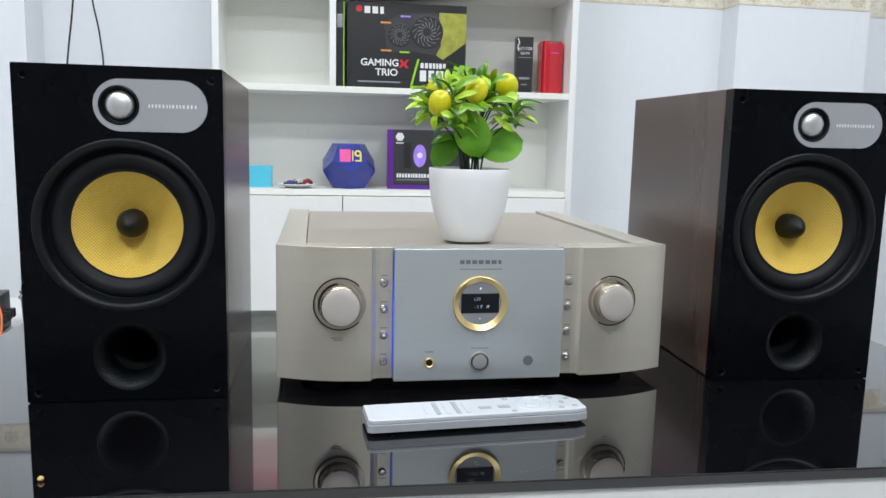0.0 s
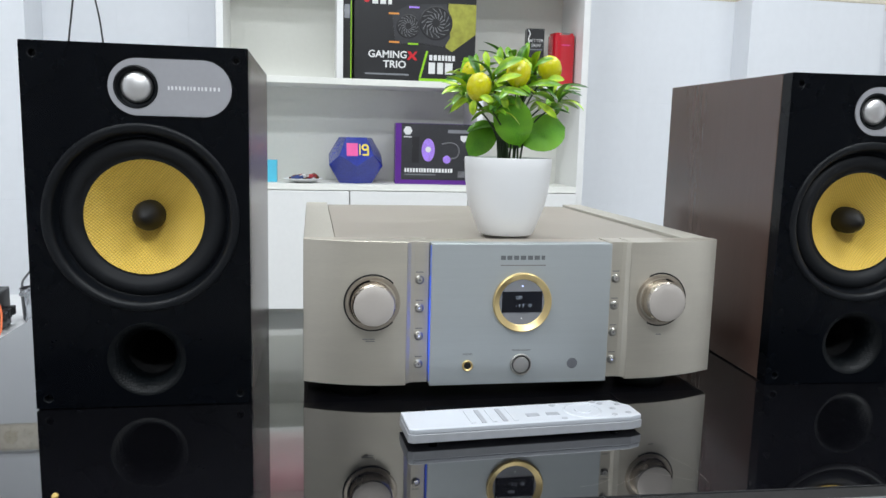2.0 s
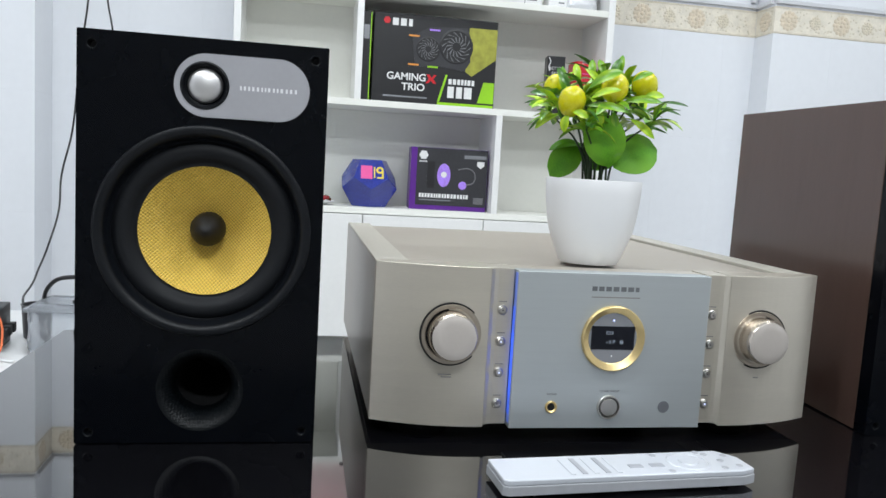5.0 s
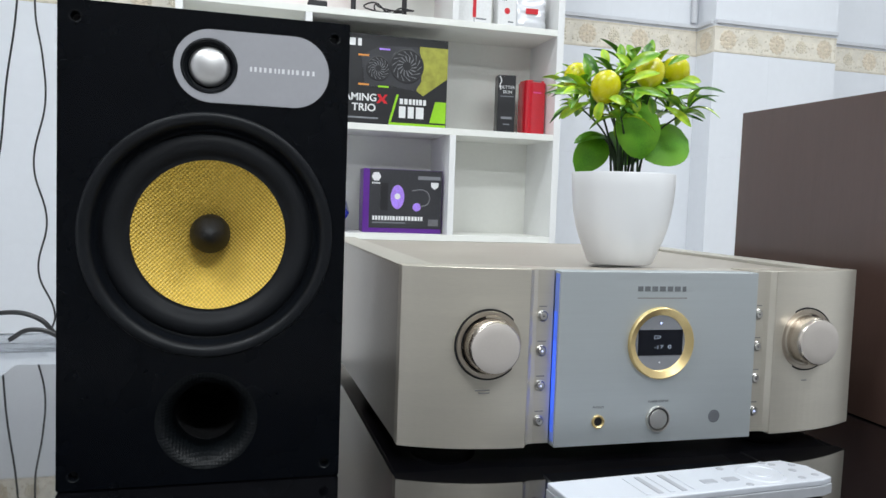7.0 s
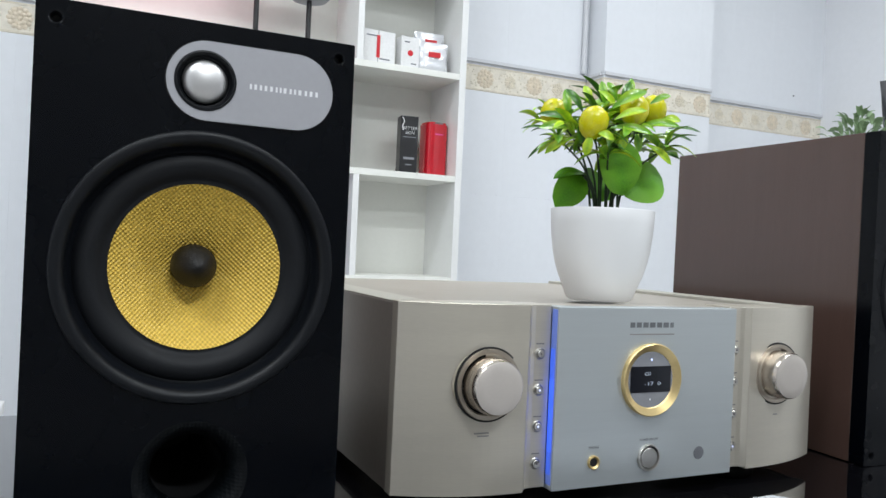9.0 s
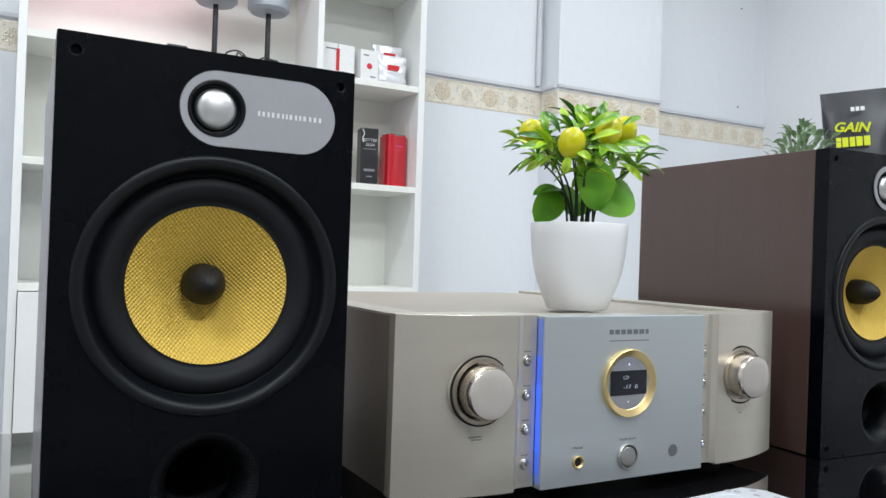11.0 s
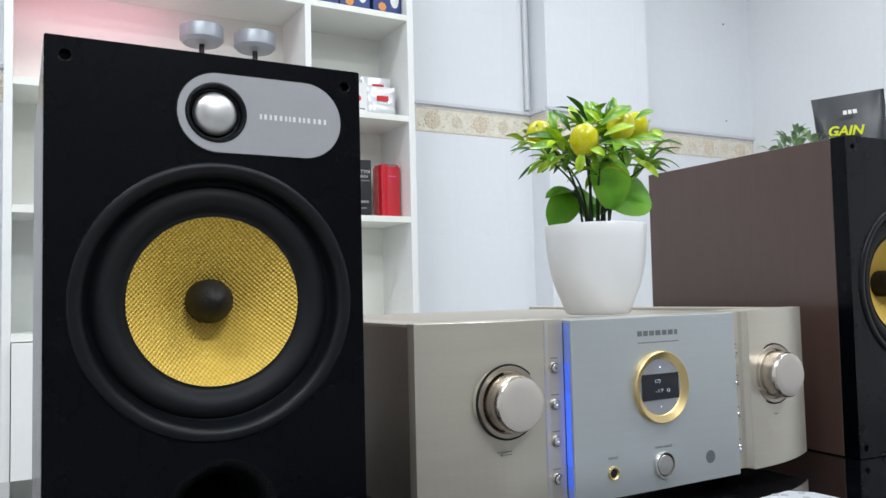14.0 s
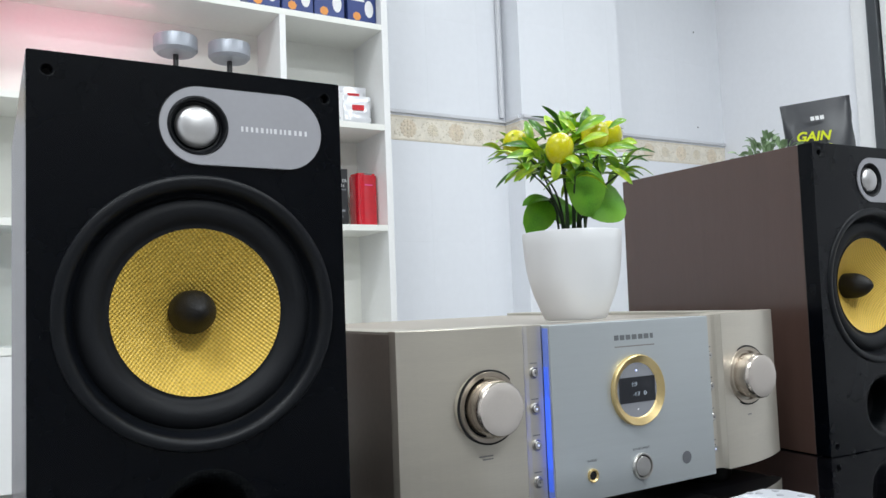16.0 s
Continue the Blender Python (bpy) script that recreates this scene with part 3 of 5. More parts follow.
part("digits", words("-17  0", 0.0046, 0.00003, -0.022), DIGITS, window, m=pose(RX + 0.0018, FY - 0.0009, RZ - 0.0035) @ Matrix.Diagonal((1.55, 1, 1, 1)))
part("indicator", lathe([(0.0009, 0), (0, -0.0006)], "y", 10, at=(RX, FY - 0.0004, RZ + 0.0165), caps=False), LED_WHITE, window)
part("indicator", lathe([(0.0007, 0), (0, -0.0004)], "y", 10, at=(RX, FY - 0.0004, RZ - 0.0165), caps=False), mat_mark, window)
blocks("maker_mark", -0.0262, 0.0202, 0.1416, 0.1458, 7, FY, 0.25, 0.0002, 5, MARK_GREY, amp)
part("caption", bar(-0.0262, 0.0202, 0.1355, 0.1365, FY, 0.0001), CAP, amp)
# power button, headphone socket, remote eye
pw = part("power_button", lathe([(0.0112, 0.0004), (0.0112, -0.0018), (0.0107, -0.0025), (0.0097, -0.0024), (0.0091, -0.0008), (0.0089, 0.0004)], "y", 64, at=(-0.0020, FY, 0.0340), caps=False), CHROME, amp, "round chrome-ringed power button", smooth=True)
part("gap", lathe([(0.0090, -0.0001), (0.0075, -0.0001)], "y", 48, at=(-0.0020, FY, 0.0340), caps=False), DARK, pw)
part("button_cap", lathe([(0.0083, 0.0), (0.0083, -0.0016), (0.0079, -0.0021), (0, -0.0019)], "y", 64, at=(-0.0020, FY, 0.0340), caps=False), CHROME, pw, "spun-metal button cap", smooth=True)
sk = part("headphone_socket", lathe([(0.0056, 0.0004), (0.0056, -0.0014), (0.0048, -0.0018), (0.0036, -0.0008), (0.0034, 0.0004)], "y", 40, at=(-0.0572, FY, 0.0340), caps=False), GOLD, amp, "gold-rimmed headphone socket", smooth=True)
part("socket_bore", lathe([(0.0035, -0.0004), (0, -0.0004)], "y", 24, at=(-0.0572, FY, 0.0340), caps=False), DARK, sk)
part("remote_eye", lathe([(0.0056, -0.0002), (0.0054, -0.0004), (0, -0.0004)], "y", 40, at=(0.0527, FY, 0.0340), caps=False), EYE_GREY, amp, "grey infrared window")
part("caption", words("PHONES", 0.0026, 0.00002, 0.004), INK, amp, m=pose(-0.0572, FY - 0.0002, 0.0458))
part("caption", words("POWER ON/OFF", 0.0026, 0.00002, 0.004), INK, amp, m=pose(-0.0020, FY - 0.0002, 0.0488))


def big_knob(x, y, tilt):
    kb = part("knob_collar", lathe([(0.0270, 0.006), (0.0270, -0.0014), (0.0266, -0.0020), (0.0236, -0.0018), (0.0230, -0.0012), (0.0226, 0.0022)], "y", 80, caps=False), COLLAR, amp, "polished knob collar", pose(x, y, 0.0985, 0, 0, tilt), smooth=True)
    part("pedestal", lathe([(0.0273, 0.012), (0.0273, -0.0002)], "y", 80, caps=False), CHAMP, kb, smooth=True)
    part("gap_ring", lathe([(0.0284, 0.0004), (0.0284, -0.0010), (0.0268, -0.0010)], "y", 80, caps=False), DARK, kb)
    part("well", lathe([(0.0226, 0.0012), (0.0200, 0.0012)], "y", 80, caps=False), DARK, kb)
    part("knob", lathe([(0.0213, 0.006), (0.0213, -0.0138), (0.0211, -0.0144), (0.0203, -0.0168), (0.0195, -0.0177)], "y", 80, caps=False), KNOB, kb, "champagne metal knob", smooth=True)
    part("knob_face", lathe([(0.0195, -0.0177), (0.0191, -0.0179), (0.0120, -0.0183), (0, -0.0184)], "y", 80, caps=False), KNOB_FACE, kb, smooth=True)


big_knob(-0.1525, -0.0222, 0)
big_knob(0.1475, -0.0218, 0)
part("caption", bar(-0.1620, -0.1440, 0.0612, 0.0622, -0.0205, 0.0012), CAP, amp)
part("caption", bar(-0.1590, -0.1470, 0.0590, 0.0600, -0.0205, 0.0012), CAP, amp)
part("caption", bar(0.1400, 0.1510, 0.0605, 0.0615, -0.0205, 0.0012), CAP, amp)
for x in (-0.165, 0.165):
    for y in (0.055, 0.30):
        part("foot", lathe([(0.027, 0.0), (0.029, 0.002), (0.029, 0.013), (0.026, 0.0165)], "z", 40, at=(x, y, 0)), FEET, amp, smooth=True)


# ---- remote control ----
rc = thing("remote_control", pose(0.1725, 0.7185, TZ, 0, 0, 3.4) @ Matrix.Diagonal((1, 1, 0.78, 1)), "slim silver remote control with grey buttons", "remote control")
L2, W2 = 0.1085, 0.0225
top = [(-L2, -W2 + 0.003), (-L2 + 0.004, -W2), (L2 - 0.012, -W2), (L2, -W2 + 0.004), (L2, W2 - 0.016), (L2 - 0.012, W2), (-L2, W2)]
part("shell", prism([(x, y) for x, y in top], 0.0035, 0.0135, "z", 0.0008), REMOTE_LOW, rc)
part("face_plate", prism([(x * 0.995, y * 0.98) for x, y in top], 0.0137, 0.0195, "z", 0.0012), REMOTE, rc, "smooth silver face plate")
for x in (-0.085, 0.085):
    for y in (-0.012, 0.012):
        part("foot", lathe([(0.004, 0), (0.004, 0.0036)], "z", 16, at=(x, y, 0)), FEET, rc)
for k in range(5):
    x = -0.052 + 0.0098 * k
    part("button_bar", box(x, x + 0.0045, -0.016, 0.015, 0.0193, 0.0203, 0.0006), REMOTE_KEY if k % 2 else REMOTE, rc)
for x in (0.008, 0.027):
    part("rocker", box(x - 0.006, x + 0.006, -0.008, -0.001, 0.0193, 0.0201, 0.0006), REMOTE_KEY, rc)
part("dial", lathe([(0.0185, 0.0193), (0.0180, 0.0199), (0.0165, 0.0203), (0.0160, 0.0195), (0.0080, 0.0193), (0.0074, 0.0205), (0, 0.0207)], "z", 48, at=(0.058, 0.0, 0), caps=False), REMOTE, rc, smooth=True)
for x, y in ((0.034, 0.016), (0.034, -0.017), (0.081, 0.014), (0.083, -0.015), (0.097, 0.010), (0.098, -0.012), (0.076, 0.019), (0.088, 0.000)):
    part("key", lathe([(0.0030, 0.0191), (0.0029, 0.0199), (0.0020, 0.0203), (0, 0.0203)], "z", 16, at=(x, y, 0), caps=False), REMOTE_KEY, rc, smooth=True)


# ---- potted lemon plant ----
pot = thing("potted_plant", pose(0.1930, 0.8830, TZ + B1), "artificial lemon plant in a white tapered pot", "plant")
profile = [(0.0270, 0.0), (0.0292, 0.0006), (0.0312, 0.0038), (0.0345, 0.0122), (0.0388, 0.0225), (0.0424, 0.0335), (0.0449, 0.0450), (0.0466, 0.0580), (0.0475, 0.0700), (0.0480, 0.0815), (0.0474, 0.0825), (0.0464, 0.0815), (0.0445, 0.066), (0.040, 0.066)]
part("pot", lathe([(q * 0.975, h) for q, h in profile], "z", 72), POT, pot, "smooth white plastic pot", smooth=True)
part("soil", lathe([(0.0445, 0.0665), (0.030, 0.069), (0, 0.070)], "z", 32, caps=False), STEM, pot)


def leaf_mesh(length, width, droop, fold, seed, rounded=False):
    """A leaf along +x from its stalk, folded along the midrib and drooping, with thickness."""
    rnd, bm = random.Random(seed), bmesh.new()
    n, rows = 9, []
    for k in range(n + 1):
        t = k / n
        w = width * (math.sin(math.pi * (min(1, t * 0.96 + 0.04) if rounded else 0.03 + 0.94 * t ** 1.25)) ** (0.55 if rounded else 0.75))
        if k == n:
            w = width * 0.02
        x, z = length * t, -droop * t * t + 0.12 * length * math.sin(math.pi * t)
        wob = rnd.uniform(-0.03, 0.03) * width
        rows.append([(x, -w, z + fold * w), (x, -w * 0.5, z + fold * w * 0.35 + wob * 0.3), (x, 0, z), (x, w * 0.5, z + fold * w * 0.35 - wob * 0.3), (x, w, z + fold * w)])
    for d in (0.0, -0.0005):
        vs = [[bm.verts.new((a, b, c + d)) for a, b, c in r] for r in rows]
        for a, b in zip(vs, vs[1:]):
            for j in range(4):
                bm.faces.new((a[j], a[j + 1], b[j + 1], b[j]) if d == 0 else (a[j + 1], a[j], b[j], b[j + 1]))
    for f in bm.faces:
        f.smooth = True
    me = bpy.data.meshes.new("leaf")
    bm.to_mesh(me)
    bm.free()
    return me


LEAVES = []
for k, (ln, wd, dr, fo) in enumerate(((0.035, 0.0047, 0.006, 0.32), (0.032, 0.0044, 0.008, 0.28), (0.036, 0.0030, 0.010, 0.38), (0.028, 0.0048, 0.004, 0.25))):
    for material in (LEAF if k != 2 else LEAF_DARK, LEAF_PALE):
        me = leaf_mesh(ln, wd, dr, fo, k)
        me.materials.append(material)
        LEAVES.append(me)
LEMONS = ((-0.043, -0.040, 0.1525, 12, 10), (-0.004, -0.044, 0.1670, -18, 14), (0.036, -0.020, 0.1745, 20, -16), (-0.034, 0.037, 0.1725, -8, 22))


def clear_of_lemons(m, length):
    """False for a leaf that would lie before or inside a lemon, as one walks past the front."""
    for t in (0.3, 0.65, 1.0):
        p = m @ Vector((length * t, 0, 0))
        for lemon_x, lemon_y, lemon_z, _, _ in LEMONS[:3]:
            d = p - Vector((lemon_x, lemon_y, lemon_z))
            for out in (Vector((-0.54, -0.84, 0)), Vector((-0.2, -0.98, 0.1))):
                f = d.dot(out)
                if f > -0.010 and (d - out * f).length < 0.0135:
                    return False
    return True


rnd = random.Random(11)
SPRIGS = [(-0.043, -0.039, 0.152), (-0.005, -0.045, 0.166), (0.034, -0.024, 0.174), (-0.034, 0.037, 0.174), (0.030, 0.035, 0.166),
          (-0.004, -0.002, 0.186), (-0.050, 0.004, 0.156), (0.050, 0.012, 0.158), (0.002, 0.045, 0.162), (0.012, -0.030, 0.180),
          (-0.024, -0.018, 0.172), (0.044, -0.030, 0.152), (-0.028, -0.042, 0.140), (0.024, 0.006, 0.178)]
for k, (sx, sy, sz) in enumerate(SPRIGS):
    base = Vector((sx * 0.2 + rnd.uniform(-0.006, 0.006), sy * 0.2 + rnd.uniform(-0.006, 0.006), 0.066))
    tip = Vector((sx, sy, sz if k < 4 else sz - 0.011))
    mid = base.lerp(tip, 0.55) + Vector((-sx * 0.22, -sy * 0.22, 0.006))
    part("stem", tube([base, mid, tip], 0.0012, r_end=0.0008), STEM, pot, smooth=True)
    out = math.atan2(sy, sx)
    for j in range(14):
        mesh = LEAVES[2 * rnd.randrange(4) + (rnd.random() < 0.28)]
        yaw = math.degrees(out) + j * 137.5 + rnd.uniform(-20, 20)
        lift = rnd.uniform(-8, 34) if j < 9 else rnd.uniform(26, 62)
        p = mid.lerp(tip, rnd.uniform(0.74, 1.0)) if j < 9 else tip
        if k in (0, 1, 2, 3):      # keep clear of the lemon that hangs at this tip
            p, lift = mid.lerp(tip, rnd.uniform(0.6, 0.82)), min(lift, 40) - 12
        size = rnd.uniform(0.78, 1.05)
        m = Matrix.Translation(p) @ pose(0, 0, 0, rnd.uniform(-25, 25), -lift, yaw) @ Matrix.Diagonal((size, size, size, 1))
        if clear_of_lemons(m, 0.035):
            ob = new("leaf", mesh)
            ob.parent = pot
            ob.matrix_basis = m
    if k < 4:                      # a whorl behind and over each lemon
        for j in range(6):
            mesh = LEAVES[rnd.randrange(8)]
            size = rnd.uniform(0.75, 1.0)
            q = tip + Vector((rnd.uniform(-0.012, 0.012), 0.018, rnd.uniform(-0.008, 0.002)))
            m = Matrix.Translation(q) @ pose(0, 0, 0, rnd.uniform(-30, 30), -rnd.uniform(5, 50), rnd.uniform(-220, 40)) @ Matrix.Diagonal((size, size, size, 1))
            if clear_of_lemons(m, 0.035):
                ob = new("leaf", mesh)
                ob.parent = pot
                ob.matrix_basis = m
# outer leaves that face the front: along the front, height, how far forward, length, half width, angle, tint
FRONT_SIDE, FRONT_OUT = Vector((0.84, -0.54, 0)), Vector((-0.54, -0.84, 0))
TINTS = (LEAF, LEAF_PALE, LEAF_DARK)
for k, (rt, up, fw, ln, wd, ang, tint) in enumerate((
        (0.001, 0.166, 0.055, 0.030, 0.0062, 30, 0), (0.003, 0.156, 0.058, 0.026, 0.0042, 20, 1), (-0.034, 0.164, 0.006, 0.027, 0.0046, 100, 0),
        (-0.023, 0.167, 0.030, 0.024, 0.0042, 125, 2), (-0.027, 0.157, 0.034, 0.034, 0.0042, 168, 2), (-0.028, 0.150, 0.042, 0.031, 0.0052, 177, 0),
        (-0.030, 0.143, 0.036, 0.027, 0.0045, 208, 1), (-0.016, 0.142, 0.060, 0.017, 0.0050, 255, 1), (-0.011, 0.143, 0.064, 0.014, 0.0046, -15, 1),
        (-0.027, 0.150, 0.052, 0.015, 0.0046, 292, 2), (0.000, 0.150, 0.052, 0.035, 0.0044, -6, 0), (0.009, 0.147, 0.050, 0.014, 0.0046, -75, 1),
        (0.022, 0.146, 0.045, 0.014, 0.0042, -75, 0), (0.026, 0.156, 0.026, 0.034, 0.0046, 3, 0), (0.055, 0.158, 0.004, 0.027, 0.0016, -2, 2),
        (0.048, 0.153, 0.002, 0.028, 0.0016, -8, 2), (0.034, 0.141, 0.020, 0.027, 0.0042, -35, 1), (0.038, 0.136, 0.010, 0.028, 0.0016, -10, 2),
        (-0.050, 0.156, 0.000, 0.026, 0.0016, 177, 2), (-0.046, 0.147, 0.004, 0.029, 0.0017, 216, 2), (0.019, 0.180, 0.010, 0.021, 0.0042, 88, 0),
        (0.007, 0.180, 0.016, 0.018, 0.0042, 115, 0), (-0.016, 0.174, 0.024, 0.018, 0.0044, 108, 1), (-0.010, 0.186, 0.030, 0.019, 0.0036, -38, 1),
        (0.035, 0.175, 0.030, 0.018, 0.0036, 28, 0), (0.045, 0.162, 0.022, 0.017, 0.0046, 5, 1),
        (0.012, 0.176, 0.014, 0.022, 0.0044, 75, 2), (-0.004, 0.176, 0.020, 0.020, 0.0044, 98, 0))):
    me = leaf_mesh(ln * 1.06, wd * 0.86, 0.003, 0.28, 100 + k)
    me.materials.append(TINTS[tint])
    ob = new("leaf", me)
    ob.parent = pot
    along = FRONT_SIDE * math.cos(radians(ang)) + Vector((0, 0, math.sin(radians(ang))))
    norm = (FRONT_OUT + Vector((0, 0, 0.45))).normalized()
    norm = (norm - along * norm.dot(along)).normalized()
    turn = Matrix((along, norm.cross(along), norm)).transposed().to_4x4()
    ob.matrix_basis = Matrix.Translation(FRONT_SIDE * rt + FRONT_OUT * fw + Vector((0, 0, up))) @ turn
lemon = [(0.0, -0.0152), (0.0022, -0.0147), (0.0060, -0.0130), (0.0100, -0.0094), (0.0126, -0.0038), (0.0131, 0.0015), (0.0122, 0.0070), (0.0092, 0.0115), (0.0050, 0.0140), (0.0018, 0.0152), (0.0, 0.0155)]
for x, y, z, a, b in LEMONS:
    part("lemon", lathe([(r * 0.95, h * 0.97) for r, h in lemon], "z", 28, caps=False), LEMON, pot, "glossy yellow lemon", pose(x, y, z, a, b, 0), smooth=True)
# broad leaves below the crown, turned to the front: middle, length, half width, angle up from the horizontal, tip's lean
for k, (x, y, z, ln, wd, ang, lean) in enumerate((
        (-0.002, -0.022, 0.1200, 0.053, 0.0200, -70, 12), (0.035, -0.013, 0.1085, 0.050, 0.0200, 18, -14), (-0.027, 0.015, 0.0995, 0.041, 0.0150, 228, 20),
        (-0.026, 0.017, 0.1140, 0.034, 0.0080, 187, 60), (0.010, 0.020, 0.1080, 0.040, 0.0160, -30, 160))):
    me = leaf_mesh(ln, wd, 0.003, 0.10, 40 + k, True)
    me.materials.append(LEAF_BIG)
    ob = tagged(new("broad_leaf", me), "broad flat green leaf")
    ob.parent = pot
    along = Vector((math.cos(radians(ang)), 0, math.sin(radians(ang))))
    norm = Vector((0, -1, 0))
    turn = Matrix((along, norm.cross(along), norm)).transposed().to_4x4()
    ob.matrix_basis = Matrix.Translation(Vector((x, y, z)) - along * ln / 2) @ turn @ pose(0, 0, 0, lean, 0, 0)
    p = Vector((x, y, z)) - along * ln / 2
    part("stalk", tube([(x * 0.2, y * 0.2, 0.066), (p.x * 0.6, p.y * 0.6, p.z * 0.6 + 0.035), p], 0.0011), STEM, pot, smooth=True)


# ---- things on the shelves ----
def plain(name, color, rough=0.4, **kw):
    return mat(name, color, rough, **kw)


CARD_BLACK = plain("black_card", (0.018, 0.018, 0.020), 0.35)
CARD_DARK = plain("dark_grey_card", (0.035, 0.035, 0.040), 0.4, vary=0.15)
CARD_GREEN = plain("lime_card", (0.30, 0.62, 0.02), 0.35)
CARD_OLIVE = plain("yellow_green_print", (0.34, 0.34, 0.05), 0.4, vary=0.4, scale=3)
CARD_WHITE = plain("white_card", (0.80, 0.80, 0.80), 0.4)
CARD_RED = plain("red_print", (0.62, 0.02, 0.03), 0.3)
CARD_PURPLE = plain("purple_card", (0.11, 0.02, 0.26), 0.35)
PRINT_VIOLET = plain("violet_print", (0.42, 0.24, 0.85), 0.4, vary=0.35, scale=25)
CARD_BLUE = plain("deep_blue_plastic", (0.018, 0.035, 0.30), 0.14, vary=0.3, scale=12, coat=0.5)
CARD_NAVY = plain("navy_card", (0.02, 0.045, 0.20), 0.35)
CARD_CYAN = plain("cyan_card", (0.10, 0.55, 0.75), 0.4)
PRINT_MAGENTA = plain("magenta_print", (0.75, 0.06, 0.30), 0.4)
PRINT_YELLOW = plain("yellow_print", (0.85, 0.65, 0.05), 0.4)
PRINT_GREY = plain("grey_print_card", (0.16, 0.16, 0.17), 0.35, vary=0.3, scale=30)
PRINT_ORANGE = plain("orange_print", (0.75, 0.30, 0.06), 0.4)
FOIL = plain("silver_pouch_film", (0.72, 0.73, 0.76), 0.25, metal=0.2, vary=0.08, scale=20, bump=0.5, bump_scale=40)


def rect(x0, x1, z0, z1, y=-0.0002, d=0.0006):
    return box(x0, x1, y - d, y, z0, z1)


# graphics-card carton
U = 0.00186
gpu = thing("graphics_card_box", pose(0.334, 2.748, 1.203), "large black printed carton with lime green corner on a shelf", "box")
part("carton", box(-0.209, 0.209, 0, 0.085, 0, 0.292, 0.002), CARD_BLACK, gpu)
px = lambda v: (v - 782) * U
pz = lambda v: (184 - v) * U * 0.97
part("glow_print", prism([(px(a), pz(b)) for a, b in ((842, 37), (894, 37), (894, 92), (850, 126), (838, 118))], -0.0007, -0.0002, "y"), CARD_OLIVE, gpu)
part("card_picture", prism([(px(a), pz(b)) for a, b in ((738, 60), (770, 42), (838, 38), (846, 60), (846, 100), (836, 118), (790, 112), (745, 116))], -0.0012, -0.0002, "y"), CARD_DARK, gpu)
for cx, cz, r in ((768, 82, 22), (819, 74, 31)):
    fan = part("fan_print", lathe([(r * U, -0.0013), (r * U * 0.9, -0.0020), (r * U * 0.86, -0.0014), (0, -0.0014)], "y", 40, at=(px(cx), 0, pz(cz)), caps=False), CARD_BLACK, gpu)
    bm = bmesh.new()
    for k in range(14):
        a = k * 2 * math.pi / 14
        pts = [(px(cx) + r * U * q * math.cos(a + b), pz(cz) + r * U * q * math.sin(a + b)) for q, b in ((0.25, 0), (0.55, 0.30), (0.84, 0.85), (0.86, 0.98), (0.58, 0.48), (0.25, 0.20))]
        lo = [bm.verts.new((x, -0.0021, z)) for x, z in pts]
        bm.faces.new(lo)
    part("fan_blades", bm, PRINT_GREY, fan)
for cx, cz, material in ((741, 60, PRINT_ORANGE), (778, 47, PRINT_VIOLET), (742, 112, PRINT_ORANGE), (777, 114, CARD_GREEN)):
    part("coloured_light_print", rect(px(cx - 9), px(cx + 10), pz(cz + 1.6), pz(cz - 1.6), -0.0014), material, gpu)
part("badge", lathe([(0.012, -0.0002), (0.012, -0.0008), (0, -0.0008)], "y", 6, at=(px(692), 0, pz(36))), CARD_RED, gpu)
blocks("maker_mark", px(702), px(740), pz(44), pz(31), 3, -0.0002, 0.28, 0.0006, 2, CARD_WHITE, gpu)
part("title", words("GAMING", 0.033, 0.0004, 0.02), CARD_WHITE, gpu, m=pose(px(731), -0.0008, pz(135.5)) @ Matrix.Diagonal((1.02, 1, 1, 1)))
part("title_mark", prism([(px(a), pz(b)) for a, b in ((767, 128), (773, 128), (777, 134), (781, 128), (786, 128), (780, 136), (786, 144), (780, 144), (776, 139), (771, 144), (766, 144), (772, 136))], -0.0008, -0.0002, "y"), CARD_RED, gpu)
part("title", words("TRIO", 0.033, 0.0004, 0.02), CARD_WHITE, gpu, m=pose(px(744), -0.0008, pz(153.5)) @ Matrix.Diagonal((1.05, 1, 1, 1)))
part("small_print", bar(px(690), px(770), pz(173), pz(170), -0.0002, 0.0006), SMOKED, gpu)
part("stripe", prism([(px(a), pz(b)) for a, b in ((802, 126), (806, 126), (793, 176), (789, 176))], -0.0009, -0.0002, "y"), CARD_GREEN, gpu)
blocks("series_mark", px(808), px(858), pz(143), pz(133), 7, -0.0002, 0.28, 0.0006, 6, CARD_WHITE, gpu)
blocks("series_mark", px(807), px(857), pz(168), pz(147), 3, -0.0002, 0.26, 0.0006, 7, CARD_WHITE, gpu)
part("corner_panel", prism([(px(a), pz(b)) for a, b in ((873, 135), (893, 135), (893, 174), (863, 174))], -0.0009, -0.0002, "y"), CARD_GREEN, gpu)
part("bottom_stripe", rect(px(789), px(893), 0.001, pz(177)), CARD_GREEN, gpu)

spine = thing("slim_box", pose(0.104, 2.742, 1.203), "slim black carton standing on end beside a larger carton", "box")
part("carton", box(-0.015, 0.013, 0, 0.17, 0, 0.290, 0.0015), CARD_BLACK, spine)
part("edge_stripe", rect(0.009, 0.0125, 0.004, 0.286), CARD_GREEN, spine)
part("small_print", bar(-0.012, 0.006, 0.20, 0.245, -0.0002, 0.0006), SMOKED, spine)

